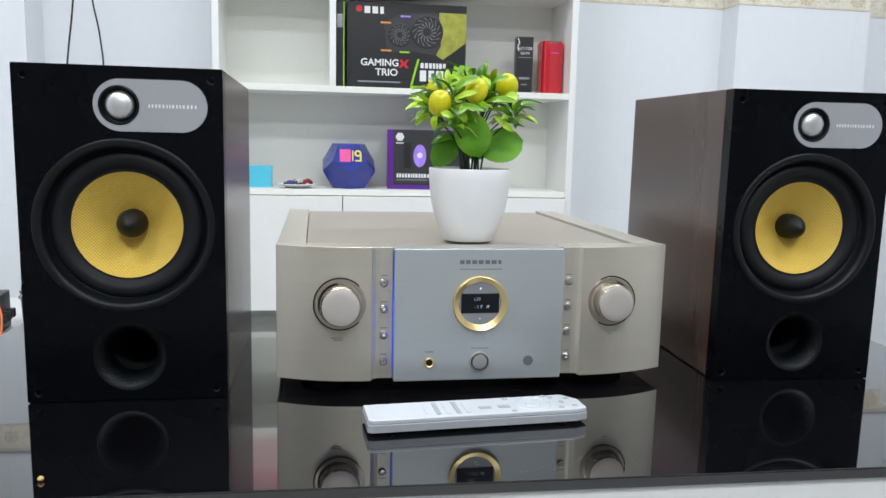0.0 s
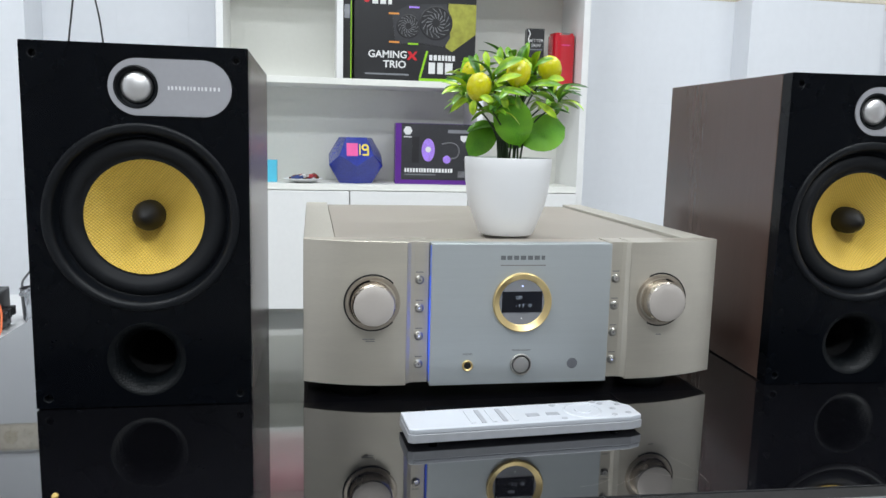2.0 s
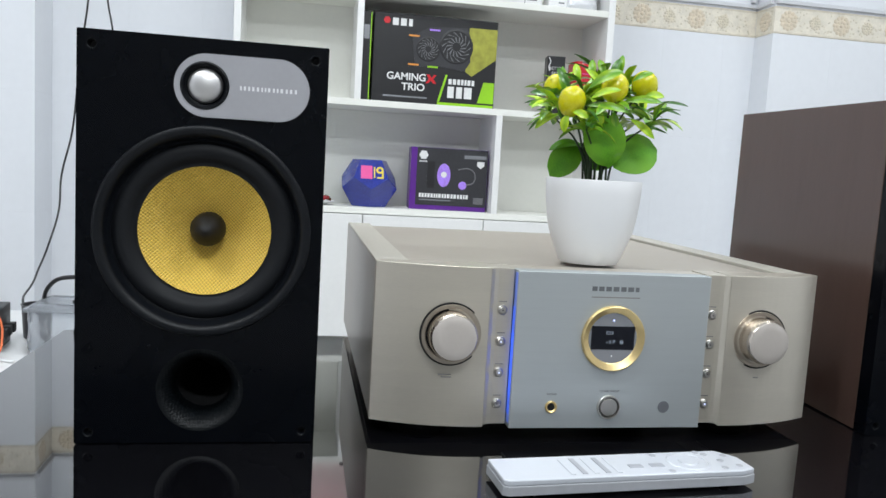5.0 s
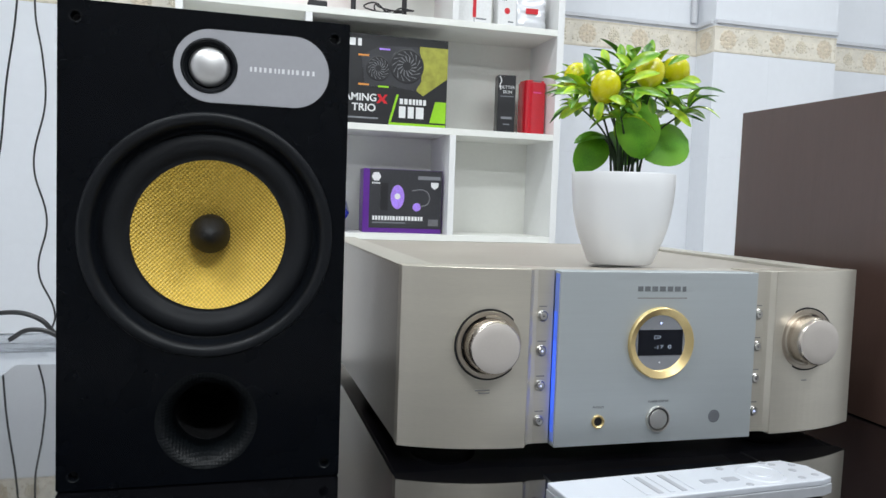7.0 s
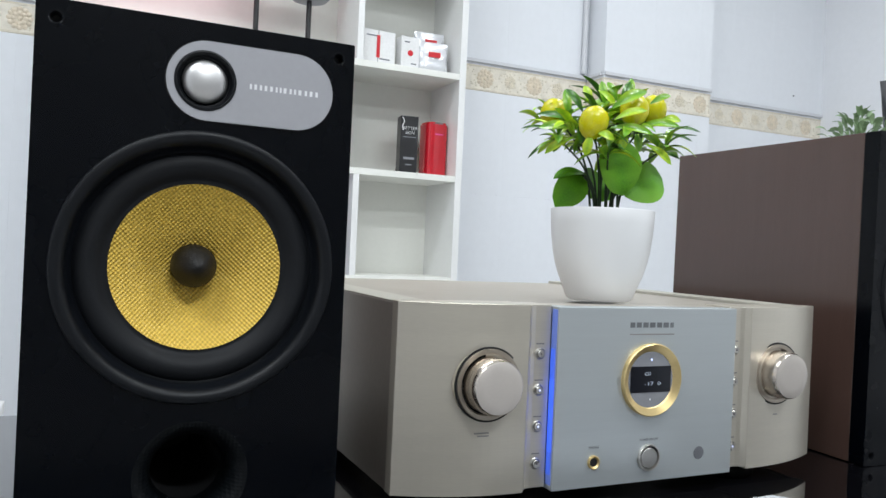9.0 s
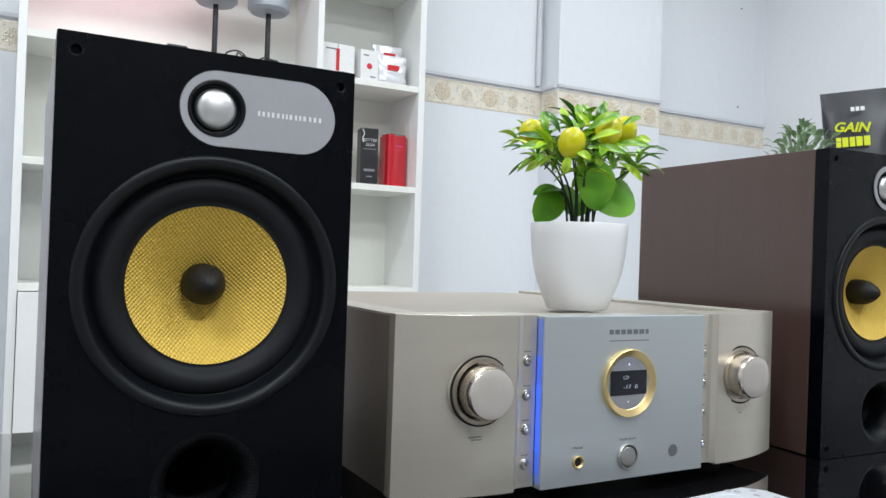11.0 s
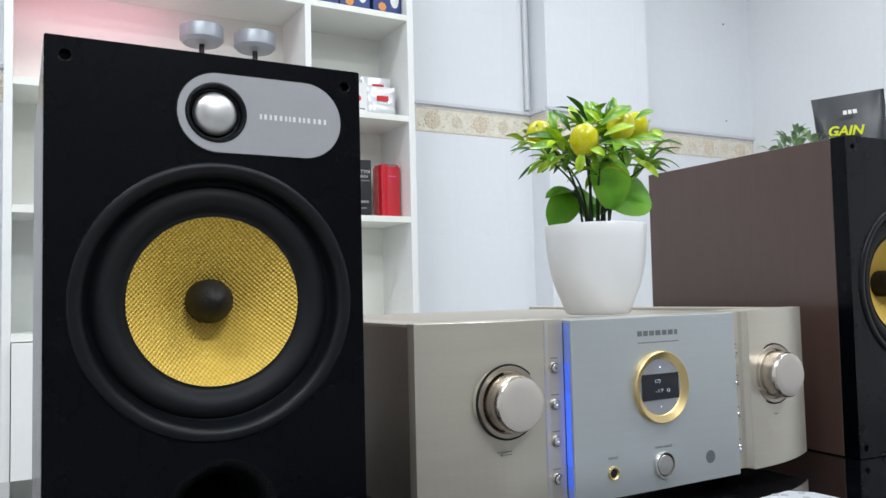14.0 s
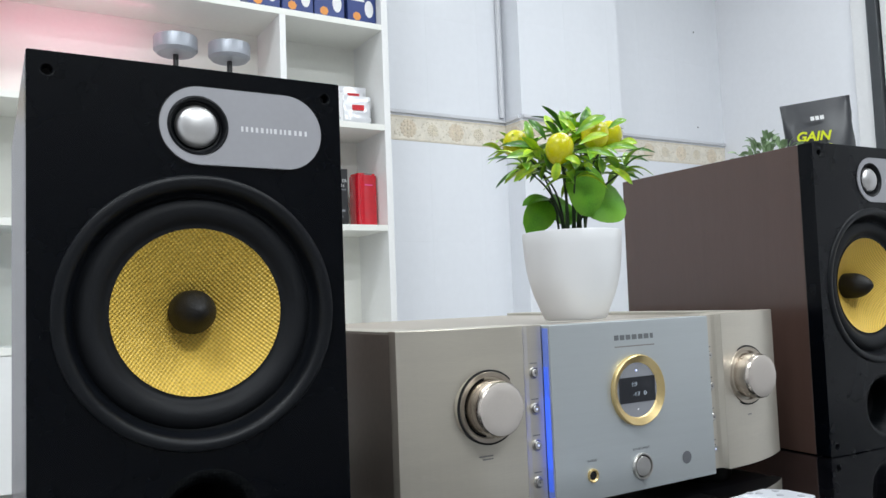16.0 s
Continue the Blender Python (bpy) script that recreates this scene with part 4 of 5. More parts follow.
# cooler carton
ck = thing("cooler_box", pose(0.405, 2.757, 0.851, 0, 0, -4), "dark grey carton with purple edges and a violet picture", "box")
part("carton", box(-0.133, 0.133, 0, 0.12, 0, 0.212, 0.0015), CARD_PURPLE, ck)
part("front_print", rect(-0.112, 0.132, 0.016, 0.211), CARD_DARK, ck)
part("radiator_print", rect(-0.075, -0.050, 0.075, 0.165, -0.0008), CARD_BLACK, ck)
part("fan_print", lathe([(0.032, -0.0009), (0.028, -0.0014), (0, -0.0014)], "y", 32, caps=False), PRINT_VIOLET, ck, m=pose(-0.018, 0, 0.120) @ Matrix.Diagonal((0.72, 1, 1.25, 1)))
part("fan_hub_print", lathe([(0.010, -0.0016), (0, -0.0018)], "y", 20, at=(-0.018, 0, 0.122), caps=False), CARD_WHITE, ck)
part("pump_print", lathe([(0.014, -0.0009), (0.012, -0.0014), (0.010, -0.0010), (0, -0.0010)], "y", 20, at=(0.048, 0, 0.088), caps=False), PRINT_VIOLET, ck)
part("hose_print", tube([(0.060, -0.0010, 0.09), (0.085, -0.0010, 0.10), (0.088, -0.0010, 0.13), (0.070, -0.0010, 0.145), (0.03, -0.0010, 0.142)], 0.0022), PRINT_GREY, ck)
part("maker_mark", lathe([(0.016, -0.0008), (0, -0.0012)], "y", 6, at=(-0.090, 0, 0.186), caps=False), CARD_WHITE, ck)
blocks("maker_mark", -0.104, -0.076, 0.162, 0.167, 6, -0.0008, 0.3, 0.0005, 2, CARD_WHITE, ck)
blocks("title_mark", -0.100, 0.072, 0.042, 0.056, 17, -0.0008, 0.28, 0.0005, 3, CARD_WHITE, ck)
part("small_print", bar(-0.100, 0.010, 0.032, 0.036, -0.0008, 0.0005), SMOKED, ck)
part("icons", bar(0.050, 0.126, 0.180, 0.192, -0.0008, 0.0005), SMOKED, ck)
part("shield_print", prism([(0.095, 0.172), (0.120, 0.172), (0.120, 0.158), (0.1075, 0.148), (0.095, 0.158)], -0.0013, -0.0008, "y"), CARD_WHITE, ck)
part("panel_print", rect(0.088, 0.122, 0.026, 0.048, -0.0008), PRINT_GREY, ck)

# faceted processor box
g = (1 + 5 ** 0.5) / 2
pts = [Vector((a, b, c)) for a in (-1, 1) for b in (-1, 1) for c in (-1, 1)]
for a in (-1, 1):
    for b in (-1, 1):
        pts += [Vector((0, a / g, b * g)), Vector((a / g, b * g, 0)), Vector((a * g, 0, b / g))]
bm = bmesh.new()
face_up = Vector((1, 0, g)).normalized().rotation_difference(Vector((0, 0, 1)))
for p in pts:
    bm.verts.new(Matrix.Rotation(radians(90), 3, "Z") @ (face_up @ p) * 0.0575)
bmesh.ops.convex_hull(bm, input=bm.verts[:])
bmesh.ops.dissolve_limit(bm, angle_limit=0.02, verts=bm.verts[:], edges=bm.edges[:])
bm.normal_update()
nf = min((f for f in bm.faces if 0.2 < f.normal.z < 0.8), key=lambda f: f.normal.y).normal
bmesh.ops.rotate(bm, cent=(0, 0, 0), matrix=Matrix.Rotation(math.atan2(-1, 0) - math.atan2(nf.y, nf.x), 3, "Z"), verts=bm.verts[:])
bm.normal_update()
low = min(v.co.z for v in bm.verts)
bmesh.ops.translate(bm, vec=(0, 0, -low), verts=bm.verts[:])
front = min((f for f in bm.faces if 0.2 < f.normal.z < 0.8), key=lambda f: f.normal.y)
fn, fc = front.normal.copy(), front.calc_center_median().copy()
bmesh.ops.bevel(bm, geom=bm.edges[:], offset=0.0016, segments=1, affect="EDGES")
cpu = thing("processor_box", pose(0.136, 2.80, 0.851, 0, 0, 0), "faceted deep blue twelve-sided presentation box", "box")
part("shell", bm, CARD_BLUE, cpu)
aim = Vector((0, -1, 0)).rotation_difference(fn).to_matrix().to_4x4()
part("badge_print", rect(-0.034, 0.004, -0.022, 0.026, -0.0004), PRINT_MAGENTA, cpu, m=Matrix.Translation(fc) @ aim)
part("badge_mark", rect(0.009, 0.013, -0.018, 0.022, -0.0004), PRINT_YELLOW, cpu, m=Matrix.Translation(fc) @ aim)
bm = lathe([(0.0125, -0.0004), (0.0125, -0.0011), (0.0062, -0.0011), (0.0062, -0.0004)], "y", 28, at=(0.029, 0, 0.011), caps=False)
box(0.0355, 0.0415, -0.0011, -0.0004, -0.014, 0.011, bm=bm)
box(0.0200, 0.0415, -0.0011, -0.0004, -0.020, -0.0142, bm=bm)
part("badge_number", bm, PRINT_YELLOW, cpu, m=Matrix.Translation(fc) @ aim)

# saucer of wrapped sweets
dish = thing("saucer", pose(-0.045, 2.765, 0.851), "small white saucer on the shelf", "dish")
part("plate", lathe([(0.028, 0), (0.034, 0.002), (0.062, 0.012), (0.066, 0.014), (0.064, 0.0155), (0.034, 0.006), (0, 0.005)], "z", 48), POT, dish, smooth=True)
WRAP = [plain("brown_wrapper", (0.16, 0.06, 0.03), 0.2), plain("red_wrapper", (0.42, 0.04, 0.05), 0.2), plain("white_wrapper", (0.7, 0.68, 0.66), 0.25), plain("blue_wrapper", (0.05, 0.08, 0.25), 0.2)]
rnd = random.Random(4)
for k in range(9):
    a, q = k * 2.4, 0.010 + 0.0042 * k
    sw = thing("wrapped_sweet", pose(-0.045 + q * math.cos(a), 2.765 + q * 0.8 * math.sin(a), 0.860 + 0.004 * (k % 3), rnd.uniform(-15, 15), rnd.uniform(-15, 15), rnd.uniform(0, 180)), "small sweet in a shiny twisted wrapper on a saucer", "sweet", "sweets on the saucer")
    part("sweet", lathe([(0.0, -0.012), (0.005, -0.011), (0.0075, -0.006), (0.0075, 0.006), (0.005, 0.011), (0, 0.012)], "x", 10, at=(0, 0, 0.006), caps=False), WRAP[k % 4], sw, smooth=True)
    for e in (-1, 1):
        part("twist", lathe([(0.0015, 0.010 * e), (0.006, 0.020 * e)], "x", 8, at=(0, 0, 0.006), caps=False), WRAP[k % 4], sw)

cy = thing("small_box", pose(-0.175, 2.77, 0.851), "small cyan carton with a folded lid", "box")
part("carton", box(-0.042, 0.042, 0, 0.05, 0, 0.062, 0.001), CARD_CYAN, cy)
part("lid", box(-0.0425, 0.0425, -0.0005, 0.0505, 0.052, 0.075, 0.001), CARD_CYAN, cy)

# cosmetics
bs = thing("cosmetics_box", pose(0.762, 2.765, 1.203, 0, 0, -8), "tall black carton with white lettering", "box")
part("carton", box(-0.031, 0.031, 0, 0.055, 0, 0.200, 0.001), CARD_BLACK, bs)
part("lettering", words("BETTER", 0.0155, 0.0003), CARD_WHITE, bs, m=pose(0.002, -0.0006, 0.158))
part("lettering", words("SKIN", 0.0155, 0.0003), CARD_WHITE, bs, m=pose(0.002, -0.0006, 0.142))
part("small_print", bar(-0.022, 0.024, 0.126, 0.129, -0.0002, 0.0005), SMOKED, bs)
part("small_print", bar(-0.018, 0.020, 0.050, 0.058, -0.0002, 0.0005), SMOKED, bs)
part("small_print", bar(-0.010, 0.012, 0.030, 0.034, -0.0002, 0.0005), SMOKED, bs)
part("swirl_print", tube([(-0.026, -0.0006, 0.196), (-0.020, -0.0006, 0.18), (-0.025, -0.0006, 0.165), (-0.022, -0.0006, 0.150)], 0.0018), CARD_WHITE, bs)

rd = thing("red_tin", pose(0.868, 2.80, 1.203, 0, 0, 6), "glossy red square canister with a short neck", "canister")
RED = plain("red_lacquer", (0.55, 0.012, 0.025), 0.18, vary=0.1, scale=14, coat=0.5)
pts = [(0.041 * math.copysign(abs(math.cos(a)) ** 0.45, math.cos(a)), 0.041 * math.copysign(abs(math.sin(a)) ** 0.45, math.sin(a))) for a in [k * math.pi / 16 for k in range(32)]]
part("body", prism(pts, 0, 0.183, "z", 0.002), RED, rd)
part("collar", prism([(x * 0.9, y * 0.9) for x, y in pts], 0.1831, 0.190, "z", 0.001), RED, rd)
part("cap_mark", rect(-0.016, 0.016, 0.1835, 0.1895, -0.0372), PRINT_GREY, rd)
part("small_print", bar(-0.016, 0.016, 0.145, 0.149, -0.0412, 0.0006), PRINT_MAGENTA, rd)

# white cartons and pouches
for x, w, h, seed in ((0.634, 0.062, 0.122, 1), (0.752, 0.034, 0.118, 2)):
    wb = thing("white_carton", pose(x, 2.765, 1.557, 0, 0, 3), "white medicine carton with small red print on a shelf", "box", "white cartons")
    part("carton", box(-w, w, 0, 0.05, 0, h, 0.001), CARD_WHITE, wb)
    if seed == 1:
        part("fold", rect(-0.001, 0.001, 0.0, h), SMOKED, wb)
        part("stripe", rect(-0.006, 0.006, 0.030, 0.105, -0.0008), CARD_RED, wb)
    else:
        part("emblem", lathe([(0.011, -0.0002), (0, -0.001)], "y", 8, at=(0, 0, 0.062), caps=False), CARD_RED, wb)
    part("small_print", bar(-w * 0.7, -w * 0.1, h * 0.82, h * 0.86, -0.0002, 0.0005), SMOKED, wb)
    part("small_print", bar(w * 0.1, w * 0.7, h * 0.2, h * 0.24, -0.0002, 0.0005), SMOKED, wb)


def pouch(name, w, h, d, material, m, label, category, group=""):
    """A filled film bag: swollen below, pinched flat at the top seam, crumpled."""
    root = thing(name, m, label, category, group)
    bm, n, rows, rnd = bmesh.new(), 14, 12, random.Random(len(label))
    rings = []
    for k in range(rows + 1):
        t = k / rows
        dd = d * (1 - t ** 2.2) * (0.75 + 0.25 * min(1, t * 4)) + 0.001
        ring = []
        for j in range(2 * n):
            a = 2 * math.pi * j / (2 * n)
            c, s_ = math.cos(a), math.sin(a)
            x = w * math.copysign(abs(c) ** 0.5, c) * (1 - 0.05 * math.sin(math.pi * t))
            y = dd * math.copysign(abs(s_) ** 0.8, s_)
            cr = 0.004 if 0 < t < 1 else 0
            ring.append(bm.verts.new((x + rnd.uniform(-cr, cr) * 0.5, y + rnd.uniform(-cr, cr), h * t + rnd.uniform(-cr, cr) * 0.5)))
        rings.append(ring)
    for a, b in zip(rings, rings[1:]):
        for j in range(2 * n):
            bm.faces.new((a[j], a[(j + 1) % (2 * n)], b[(j + 1) % (2 * n)], b[j]))
    bm.faces.new(rings[0])
    bm.faces.new(rings[-1])
    bmesh.ops.recalc_face_normals(bm, faces=bm.faces[:])
    part("film", bm, material, root, smooth=True)
    return root


for x, y, z, h in ((0.838, 2.772, 1.557, 0.112), (0.845, 2.825, 1.557, 0.160)):
    pc = pouch("sample_pouch", 0.056, h, 0.022, FOIL, pose(x, y, z, 0, 0, -4), "translucent silver film pouch with a red label", "pouch", "silver pouches")
    part("label", box(-0.022, 0.022, -0.0245, -0.0225, h * 0.5 if h < 0.15 else 0.112, (h * 0.5 if h < 0.15 else 0.112) + 0.018), CARD_RED, pc)

# pair of metal-headed stands
HEAD = plain("brushed_grey_metal", (0.33, 0.35, 0.39), 0.4, metal=0.35, vary=0.06, scale=20)
for x in (0.226, 0.396):
    st = thing("metal_stand", pose(x, 2.785, 1.557), "black stemmed stand with a round grey metal head", "stand", "pair of metal stands")
    part("base", lathe([(0.050, 0), (0.052, 0.003), (0.050, 0.008), (0.010, 0.012)], "z", 40), FEET, st, smooth=True)
    part("stem", lathe([(0.0085, 0.010), (0.0085, 0.185)], "z", 20), FEET, st, smooth=True)
    part("head", lathe([(0.020, 0.184), (0.056, 0.186), (0.067, 0.197), (0.067, 0.236), (0.065, 0.240), (0.060, 0.241), (0, 0.241)], "z", 56, caps=True), HEAD, st, "grey metal cup-shaped head", smooth=True)
blk = thing("power_adapter", pose(0.105, 2.745, 1.557), "small black power adapter", "adapter")
part("body", box(-0.03, 0.03, -0.02, 0.02, 0, 0.024, 0.004), FEET, blk)
cord = thing("coiled_cable", pose(0.31, 2.735, 1.557), "loosely coiled thin black cable", "cable")
loop = [(0.055 * math.cos(k * 0.7) + 0.004 * k - 0.02, 0.02 * math.sin(k * 0.7), 0.004 + 0.0045 * (k % 7)) for k in range(22)]
part("cord", tube(loop, 0.0026), FEET, cord, smooth=True)

strip = thing("light_strip", pose(-0.13, 2.80, 1.896), "thin pink light strip under a shelf board", "light")
part("channel", box(-0.16, 0.16, -0.008, 0.008, -0.006, 0.0, 0.001), LAMINATE, strip)
# blue cartons on the upper shelf
for k, x in enumerate((0.500, 0.618, 0.733, 0.856)):
    bb = thing("blue_carton", pose(x, 2.735, 1.917, 0, 0, (k % 2) * 2 - 1), "navy blue carton with a white oval and orange picture", "box", "blue cartons")
    part("carton", box(-0.055, 0.055, 0, 0.09, 0, 0.15, 0.0015), CARD_NAVY, bb)
    part("oval_print", lathe([(0.024, -0.0003), (0, -0.0010)], "y", 24, caps=False), CARD_WHITE, bb, m=pose(0.028, 0, 0.062) @ Matrix.Diagonal((0.7, 1, 1.3, 1)))
    part("picture_print", lathe([(0.016, -0.0003), (0, -0.0010)], "y", 7, at=(-0.020, 0, 0.030), caps=False), PRINT_ORANGE, bb)
    part("small_print", bar(-0.045, 0.010, 0.085, 0.093, -0.0003, 0.0005), CARD_WHITE, bb)

# ---- bag and little plant on the tall cabinet by the east wall ----
tall = thing("tall_cabinet", pose(1.82, 1.70, 0), "plain white tall cabinet", "cabinet")
part("body", box(-0.30, 0.30, -0.085, 0.085, 0, 1.165, 0.002), TABLE_WHITE, tall)
BAGF = plain("matt_black_bag_film", (0.030, 0.032, 0.037), 0.38, vary=0.15, scale=15, bump=0.6, bump_scale=25)
LIME = plain("lime_yellow_print", (0.72, 0.78, 0.02), 0.4)
bag = pouch("supplement_bag", 0.097, 0.325, 0.055, BAGF, pose(1.885, 1.69, 1.170, 0, -4, -50), "black supplement bag with lime yellow lettering", "bag")
part("lettering", words("GAIN", 0.038, 0.0008, 0.03, 0.2), LIME, bag, m=pose(-0.024, -0.053, 0.208, 8, 5, 0))
blocks("title_mark", -0.066, 0.026, 0.152, 0.180, 5, -0.0570, 0.2, 0.001, 3, LIME, bag)
blocks("maker_mark", -0.022, 0.018, 0.258, 0.270, 3, -0.040, 0.25, 0.001, 4, CARD_WHITE, bag)
sm = thing("small_plant", pose(1.615, 1.70, 1.165), "small grey-green succulent in a white cup", "plant")
part("cup", lathe([(0.026, 0), (0.034, 0.075), (0.032, 0.076), (0.030, 0.07), (0, 0.068)], "z", 32), POT, sm, smooth=True)
SUCC = plain("grey_green_leaf", (0.20, 0.30, 0.15), 0.5, vary=0.4, scale=30)
me = leaf_mesh(0.030, 0.0065, 0.004, 0.3, 77)
me.materials.append(SUCC)
rnd = random.Random(21)
for k in range(130):
    ob = new("leaf", me)
    ob.parent = sm
    a, q = rnd.uniform(0, 360), rnd.uniform(0, 0.08)
    ob.matrix_basis = Matrix.Translation((q * math.cos(radians(a)), q * math.sin(radians(a)), 0.075 + rnd.uniform(0.2, 1) * (0.125 - q * 0.6))) @ pose(0, 0, 0, rnd.uniform(-40, 40), -rnd.uniform(15, 85), a)

# ---- bench and clutter by the west pillar ----
bench = thing("side_bench", pose(-0.95, 2.05, 0), "low white bench behind the table", "bench")
part("top", box(-0.55, 0.55, -0.32, 0.42, 0.50, 0.528, 0.002), TABLE_WHITE, bench)
for x in (-0.53, 0.49):
    for y in (-0.30, 0.36):
        part("leg", box(x, x + 0.04, y, y + 0.04, 0, 0.50, 0.002), TABLE_WHITE, bench)
psu = thing("power_supply", pose(-0.835, 2.03, 0.528, 0, 0, 6), "black metal power supply with cable ports", "electronics")
part("case", box(-0.085, 0.085, -0.07, 0.07, 0, 0.094, 0.003), FEET, psu)
for k in range(3):
    part("plug", box(0.086, 0.104, -0.052 + 0.036 * k, -0.030 + 0.036 * k, 0.030, 0.052, 0.002), FEET, psu)
for k in range(5):
    part("vent_slat", box(-0.07, 0.07, -0.0725, -0.0702, 0.018 + 0.015 * k, 0.024 + 0.015 * k), DARK, psu)
ORANGE = plain("orange_cable", (0.85, 0.20, 0.08), 0.35)
WHITE_CABLE = plain("white_cable", (0.75, 0.75, 0.75), 0.35)
oc = thing("orange_cable", pose(0, 0, 0), "thick orange cable hanging over a power supply", "cable")
part("cord", tube([(-0.90, 1.93, 0.735), (-0.80, 1.945, 0.692), (-0.757, 1.945, 0.664), (-0.727, 1.945, 0.622), (-0.719, 1.945, 0.575), (-0.728, 1.93, 0.535), (-0.84, 1.88, 0.5325)], 0.0025), ORANGE, oc, smooth=True)
for k, (a, b) in enumerate((((-0.70, 1.86), (-1.1, 1.90)), ((-0.68, 1.90), (-1.05, 1.82)), ((-0.72, 1.84), (-0.98, 1.98)))):
    wc = thing("loose_cable", pose(0, 0, 0), "thin loose cable lying on a bench", "cable", "loose cables on the bench")
    part("cord", tube([(a[0], a[1], 0.532), ((a[0] * 2 + b[0]) / 3, a[1] + 0.03, 0.534), ((a[0] + 2 * b[0]) / 3, b[1] - 0.03, 0.533), (b[0], b[1], 0.532)], 0.003), FEET if k != 1 else WHITE_CABLE, wc, smooth=True)
CLEAR = bpy.data.materials.new("clear_plastic")
CLEAR.use_nodes = True
cb = CLEAR.node_tree.nodes["Principled BSDF"]
cb.inputs["Base Color"].default_value = (0.70, 0.73, 0.77, 1)
cb.inputs["Roughness"].default_value, cb.inputs["Transmission Weight"].default_value, cb.inputs["IOR"].default_value = 0.18, 0.8, 1.25
tub = thing("plastic_tub", pose(-0.575, 2.04, 0.528), "clear plastic tub with a crumpled lid", "tub")
bm = box(-0.105, 0.105, -0.07, 0.07, 0, 0.112, 0.016, 3)
bmesh.ops.subdivide_edges(bm, edges=bm.edges[:], cuts=3, use_grid_fill=True)
rnd = random.Random(9)
for v in bm.verts:
    if v.co.z > 0.01:
        v.co += Vector((rnd.uniform(-1, 1), rnd.uniform(-1, 1), rnd.uniform(-1, 1))) * 0.0025
part("body", bm, CLEAR, tub, smooth=True)
part("rim", box(-0.112, 0.112, -0.077, 0.077, 0.096, 0.106, 0.004), CLEAR, tub)
jar = thing("dark_pot", pose(-0.705, 2.14, 0.528), "small dark grey round container", "container")
part("body", lathe([(0.030, 0), (0.034, 0.004), (0.038, 0.08), (0.040, 0.084), (0.036, 0.084), (0.033, 0.01), (0, 0.008)], "z", 32), CARD_DARK, jar, smooth=True)
for pts in ([(-0.50, 2.00, 0.655), (-0.53, 1.99, 0.690), (-0.60, 2.01, 0.700), (-0.66, 2.06, 0.668), (-0.69, 2.12, 0.60)], [(-0.46, 1.98, 0.600), (-0.485, 1.96, 0.655), (-0.54, 1.96, 0.672), (-0.58, 1.97, 0.650)]):
    wc = thing("black_cable", pose(0, 0, 0), "thick black cable arching over a plastic tub", "cable", "black cables on the tub")
    part("cord", tube(pts, 0.005), FEET, wc, smooth=True)
# wires hanging down the wall
for pts in ([(-0.745, 2.72, 2.95), (-0.735, 2.72, 1.75), (-0.748, 2.72, 1.45), (-0.772, 2.72, 1.26), (-0.792, 2.72, 1.04), (-0.816, 2.70, 0.905), (-0.812, 2.66, 0.80), (-0.823, 2.60, 0.70), (-0.810, 2.45, 0.63), (-0.735, 2.16, 0.585), (-0.70, 2.15, 0.56)],
            [(-0.73, 2.88, 2.95), (-0.715, 2.88, 1.80), (-0.733, 2.88, 1.50), (-0.712, 2.88, 1.36), (-0.704, 2.88, 1.23), (-0.736, 2.88, 1.03), (-0.699, 2.88, 0.86), (-0.722, 2.88, 0.70), (-0.675, 2.88, 0.56), (-0.69, 2.88, 0.50), (-0.70, 2.87, 0.25), (-0.70, 2.86, 0.004)]):
    hw = thing("hanging_wire", pose(0, 0, 0), "thin black wire hanging in front of the white wall", "wire", "hanging wires")
    part("cord", tube(pts, 0.0030), FEET, hw, smooth=True)

# specks and crumbs on the table
rnd = random.Random(15)
CRUMB = plain("pale_dust", (0.55, 0.52, 0.46), 0.8)
cr = thing("crumb", pose(-0.195, 0.629, TZ), "tiny yellow crumb on the black glass", "crumb")
part("body", lathe([(0.0022, 0), (0.0026, 0.0014), (0.0012, 0.003), (0, 0.0032)], "z", 7, caps=False), plain("yellow_crumb", (0.6, 0.42, 0.12), 0.6), cr)
bm = bmesh.new()
for k in range(60):
    x, y, q = rnd.uniform(-0.36, 0.74), rnd.uniform(0.60, 0.72), rnd.uniform(0.00012, 0.0003)
    lathe([(q, 0), (0, q * 0.8)], "z", 5, bm, (x, y, TZ), caps=False)
dust = part("dust_specks", bm, CRUMB)
tagged(dust, "scattered pale dust specks on black glass", "dust", kind="stuff")

SCR = thing("scratches", pose(0, 0, TZ), "fine pale scratches in the black glass", "scratch", kind="stuff")
for x, y, a, ln in ((0.235, 0.617, 40, 0.05), (0.262, 0.610, 150, 0.04), (0.285, 0.622, 100, 0.05), (0.20, 0.606, 20, 0.03)):
    p, d = Vector((x, y, 0)), Vector((math.cos(radians(a)), math.sin(radians(a)), 0)) * ln / 2
    part("scratch", tube([p - d, p + Vector((d.y, -d.x, 0)) * 0.15, p + d], 0.000025), CRUMB, SCR)

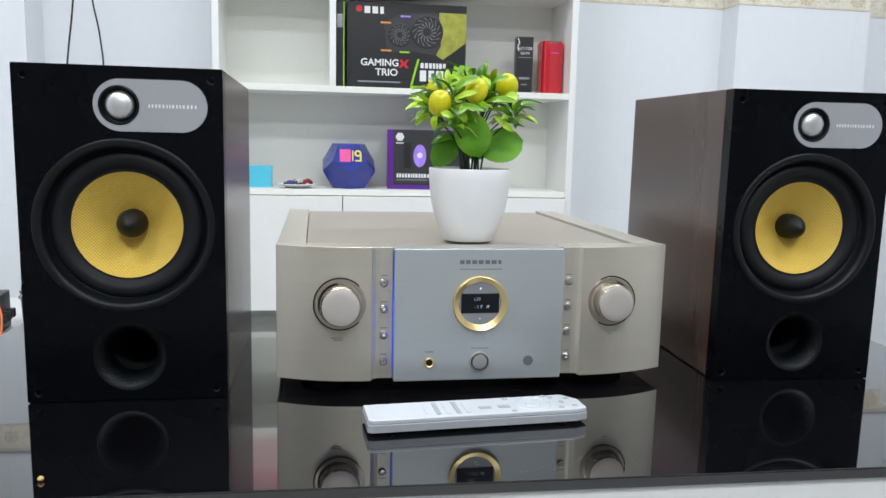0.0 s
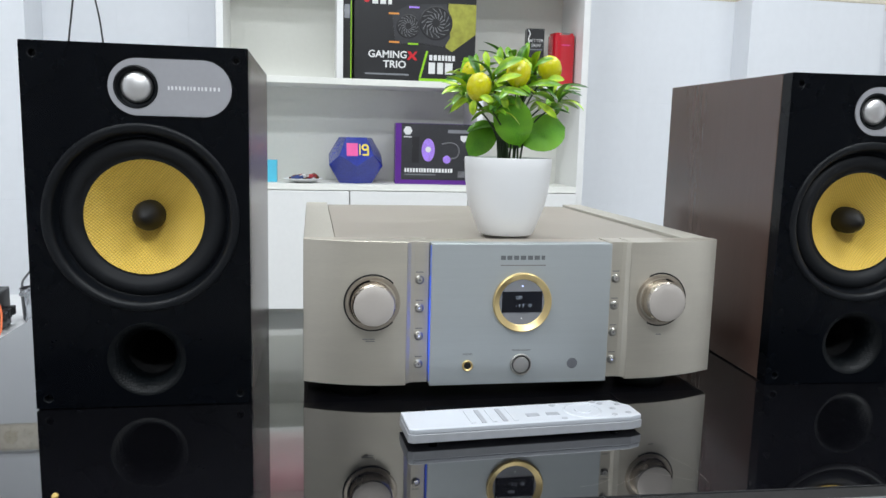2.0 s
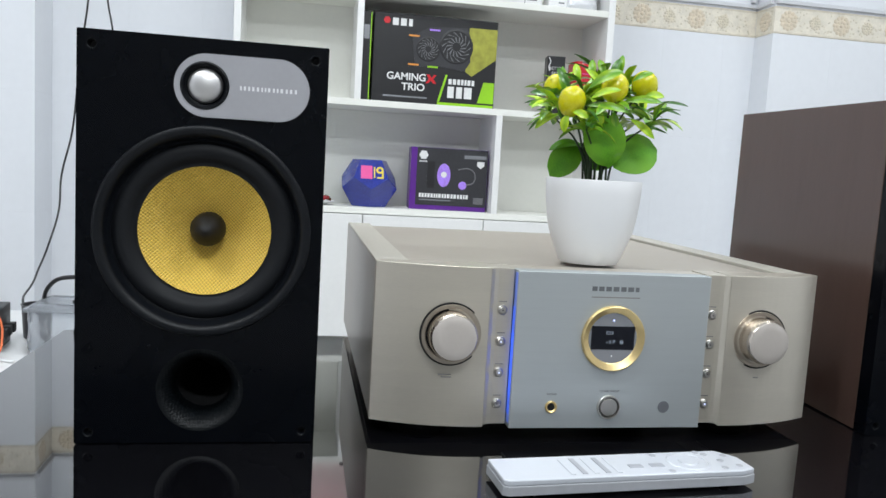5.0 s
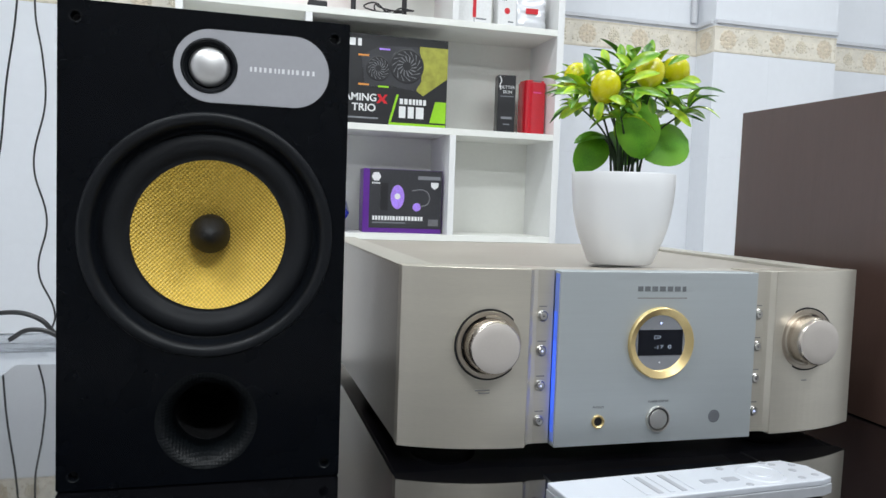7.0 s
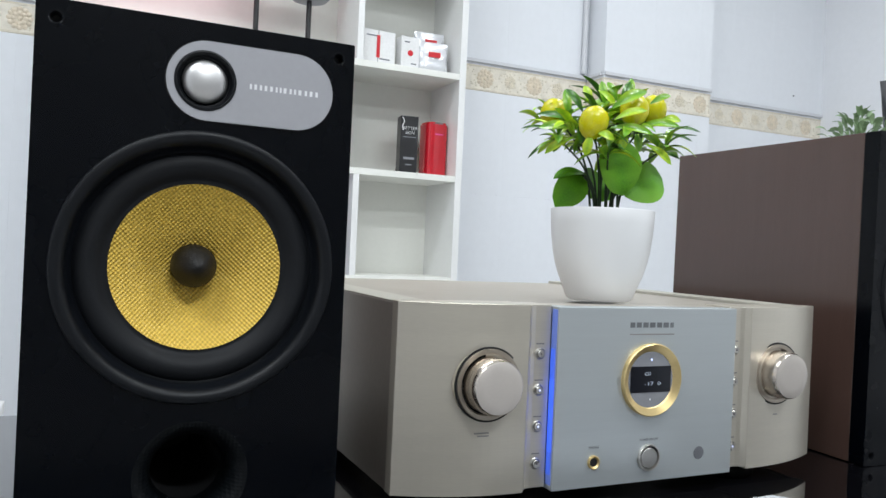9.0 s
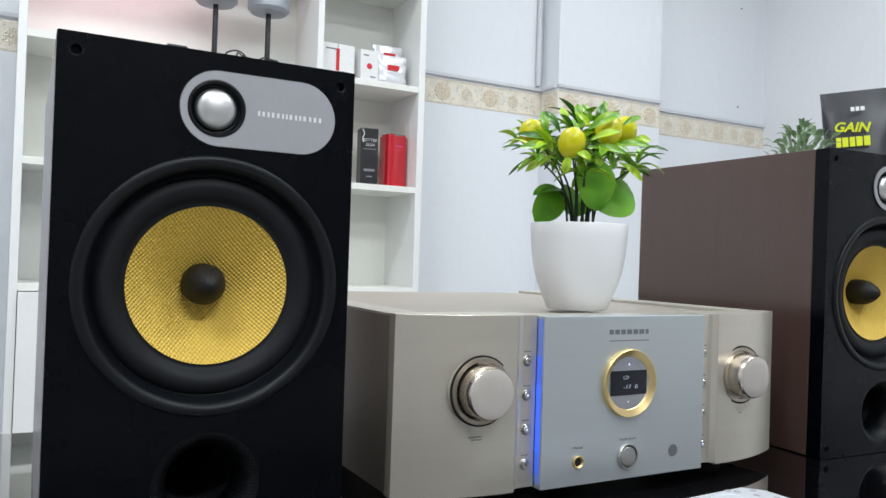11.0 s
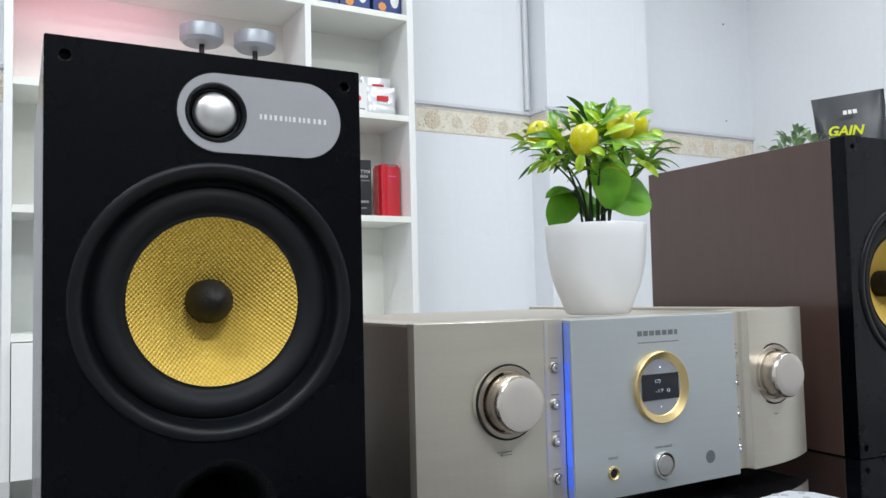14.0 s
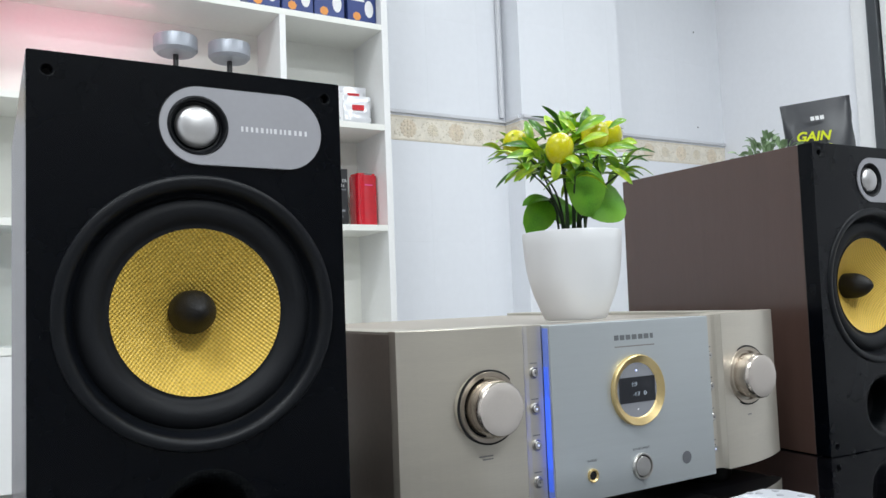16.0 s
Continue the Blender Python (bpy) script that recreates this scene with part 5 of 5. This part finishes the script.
# ---- wall tiles ----
FULL = {}


def tile(parent, x0, x1, z0, z1, m):
    key = (round(x1 - x0, 4), round(z1 - z0, 4))
    if key not in FULL:
        bm = box(0, key[0], 0, 0.0100, 0, key[1], 0.00012, 1)
        me = bpy.data.meshes.new("tile")
        bm.to_mesh(me)
        bm.free()
        me.materials.append(WALL)
        FULL[key] = me
    ob = new("tile", FULL[key])
    ob.parent = parent
    ob.matrix_basis = m @ pose(x0, 0, z0)


def lay(parent, length, m):
    """Courses of 25 x 40 cm tiles along a wall, below and above the border."""
    g = 0.0001
    rows = [(0.0, 0.370), (0.370, 0.770), (0.770, 1.170), (1.170, 1.570), (1.697, 2.095), (2.095, 2.495), (2.495, 2.895), (2.895, 3.0)]
    x = 0.0
    while x < length - 0.01:
        e = min(x + 0.25, length)
        for z0, z1 in rows:
            tile(parent, x + g / 2, e - g / 2, z0 + g / 2, z1 - g / 2, m)
        x = e


NORTH = bpy.data.objects["wall_north"]
lay(NORTH, -0.25 - WX, pose(WX, NY, 0))
lay(NORTH, 1.88, pose(-0.25, WY, 0))
lay(NORTH, 0.835, pose(2.195, WY, 0))
lay(bpy.data.objects["pillar_west"], WX + 2.60, pose(-2.60, PY, 0))
lay(bpy.data.objects["pillar_east"], 0.565, pose(1.63, EY, 0))
lay(bpy.data.objects["pillar_west"], NY - PY, pose(WX, PY, 0, 0, 0, 90))
lay(bpy.data.objects["pillar_east"], WY - EY, pose(1.63, WY, 0, 0, 0, -90))
lay(bpy.data.objects["pillar_east"], WY - EY, pose(2.195, EY, 0, 0, 0, 90))

# ---- marks on the wall ----
for x, z in ((2.842, 2.262), (2.832, 1.765)):
    nail = thing("wall_nail", pose(x, WY, z), "small dark nail driven into white wall", "nail", "nails in the wall")
    part("head", lathe([(0.0042, -0.004), (0.0040, -0.0052), (0.0015, -0.0062), (0, -0.0062)], "y", 10, caps=False), MARK_GREY, nail)
    part("shank", lathe([(0.0018, 0.002), (0.0018, -0.0042)], "y", 8), MARK_GREY, nail)
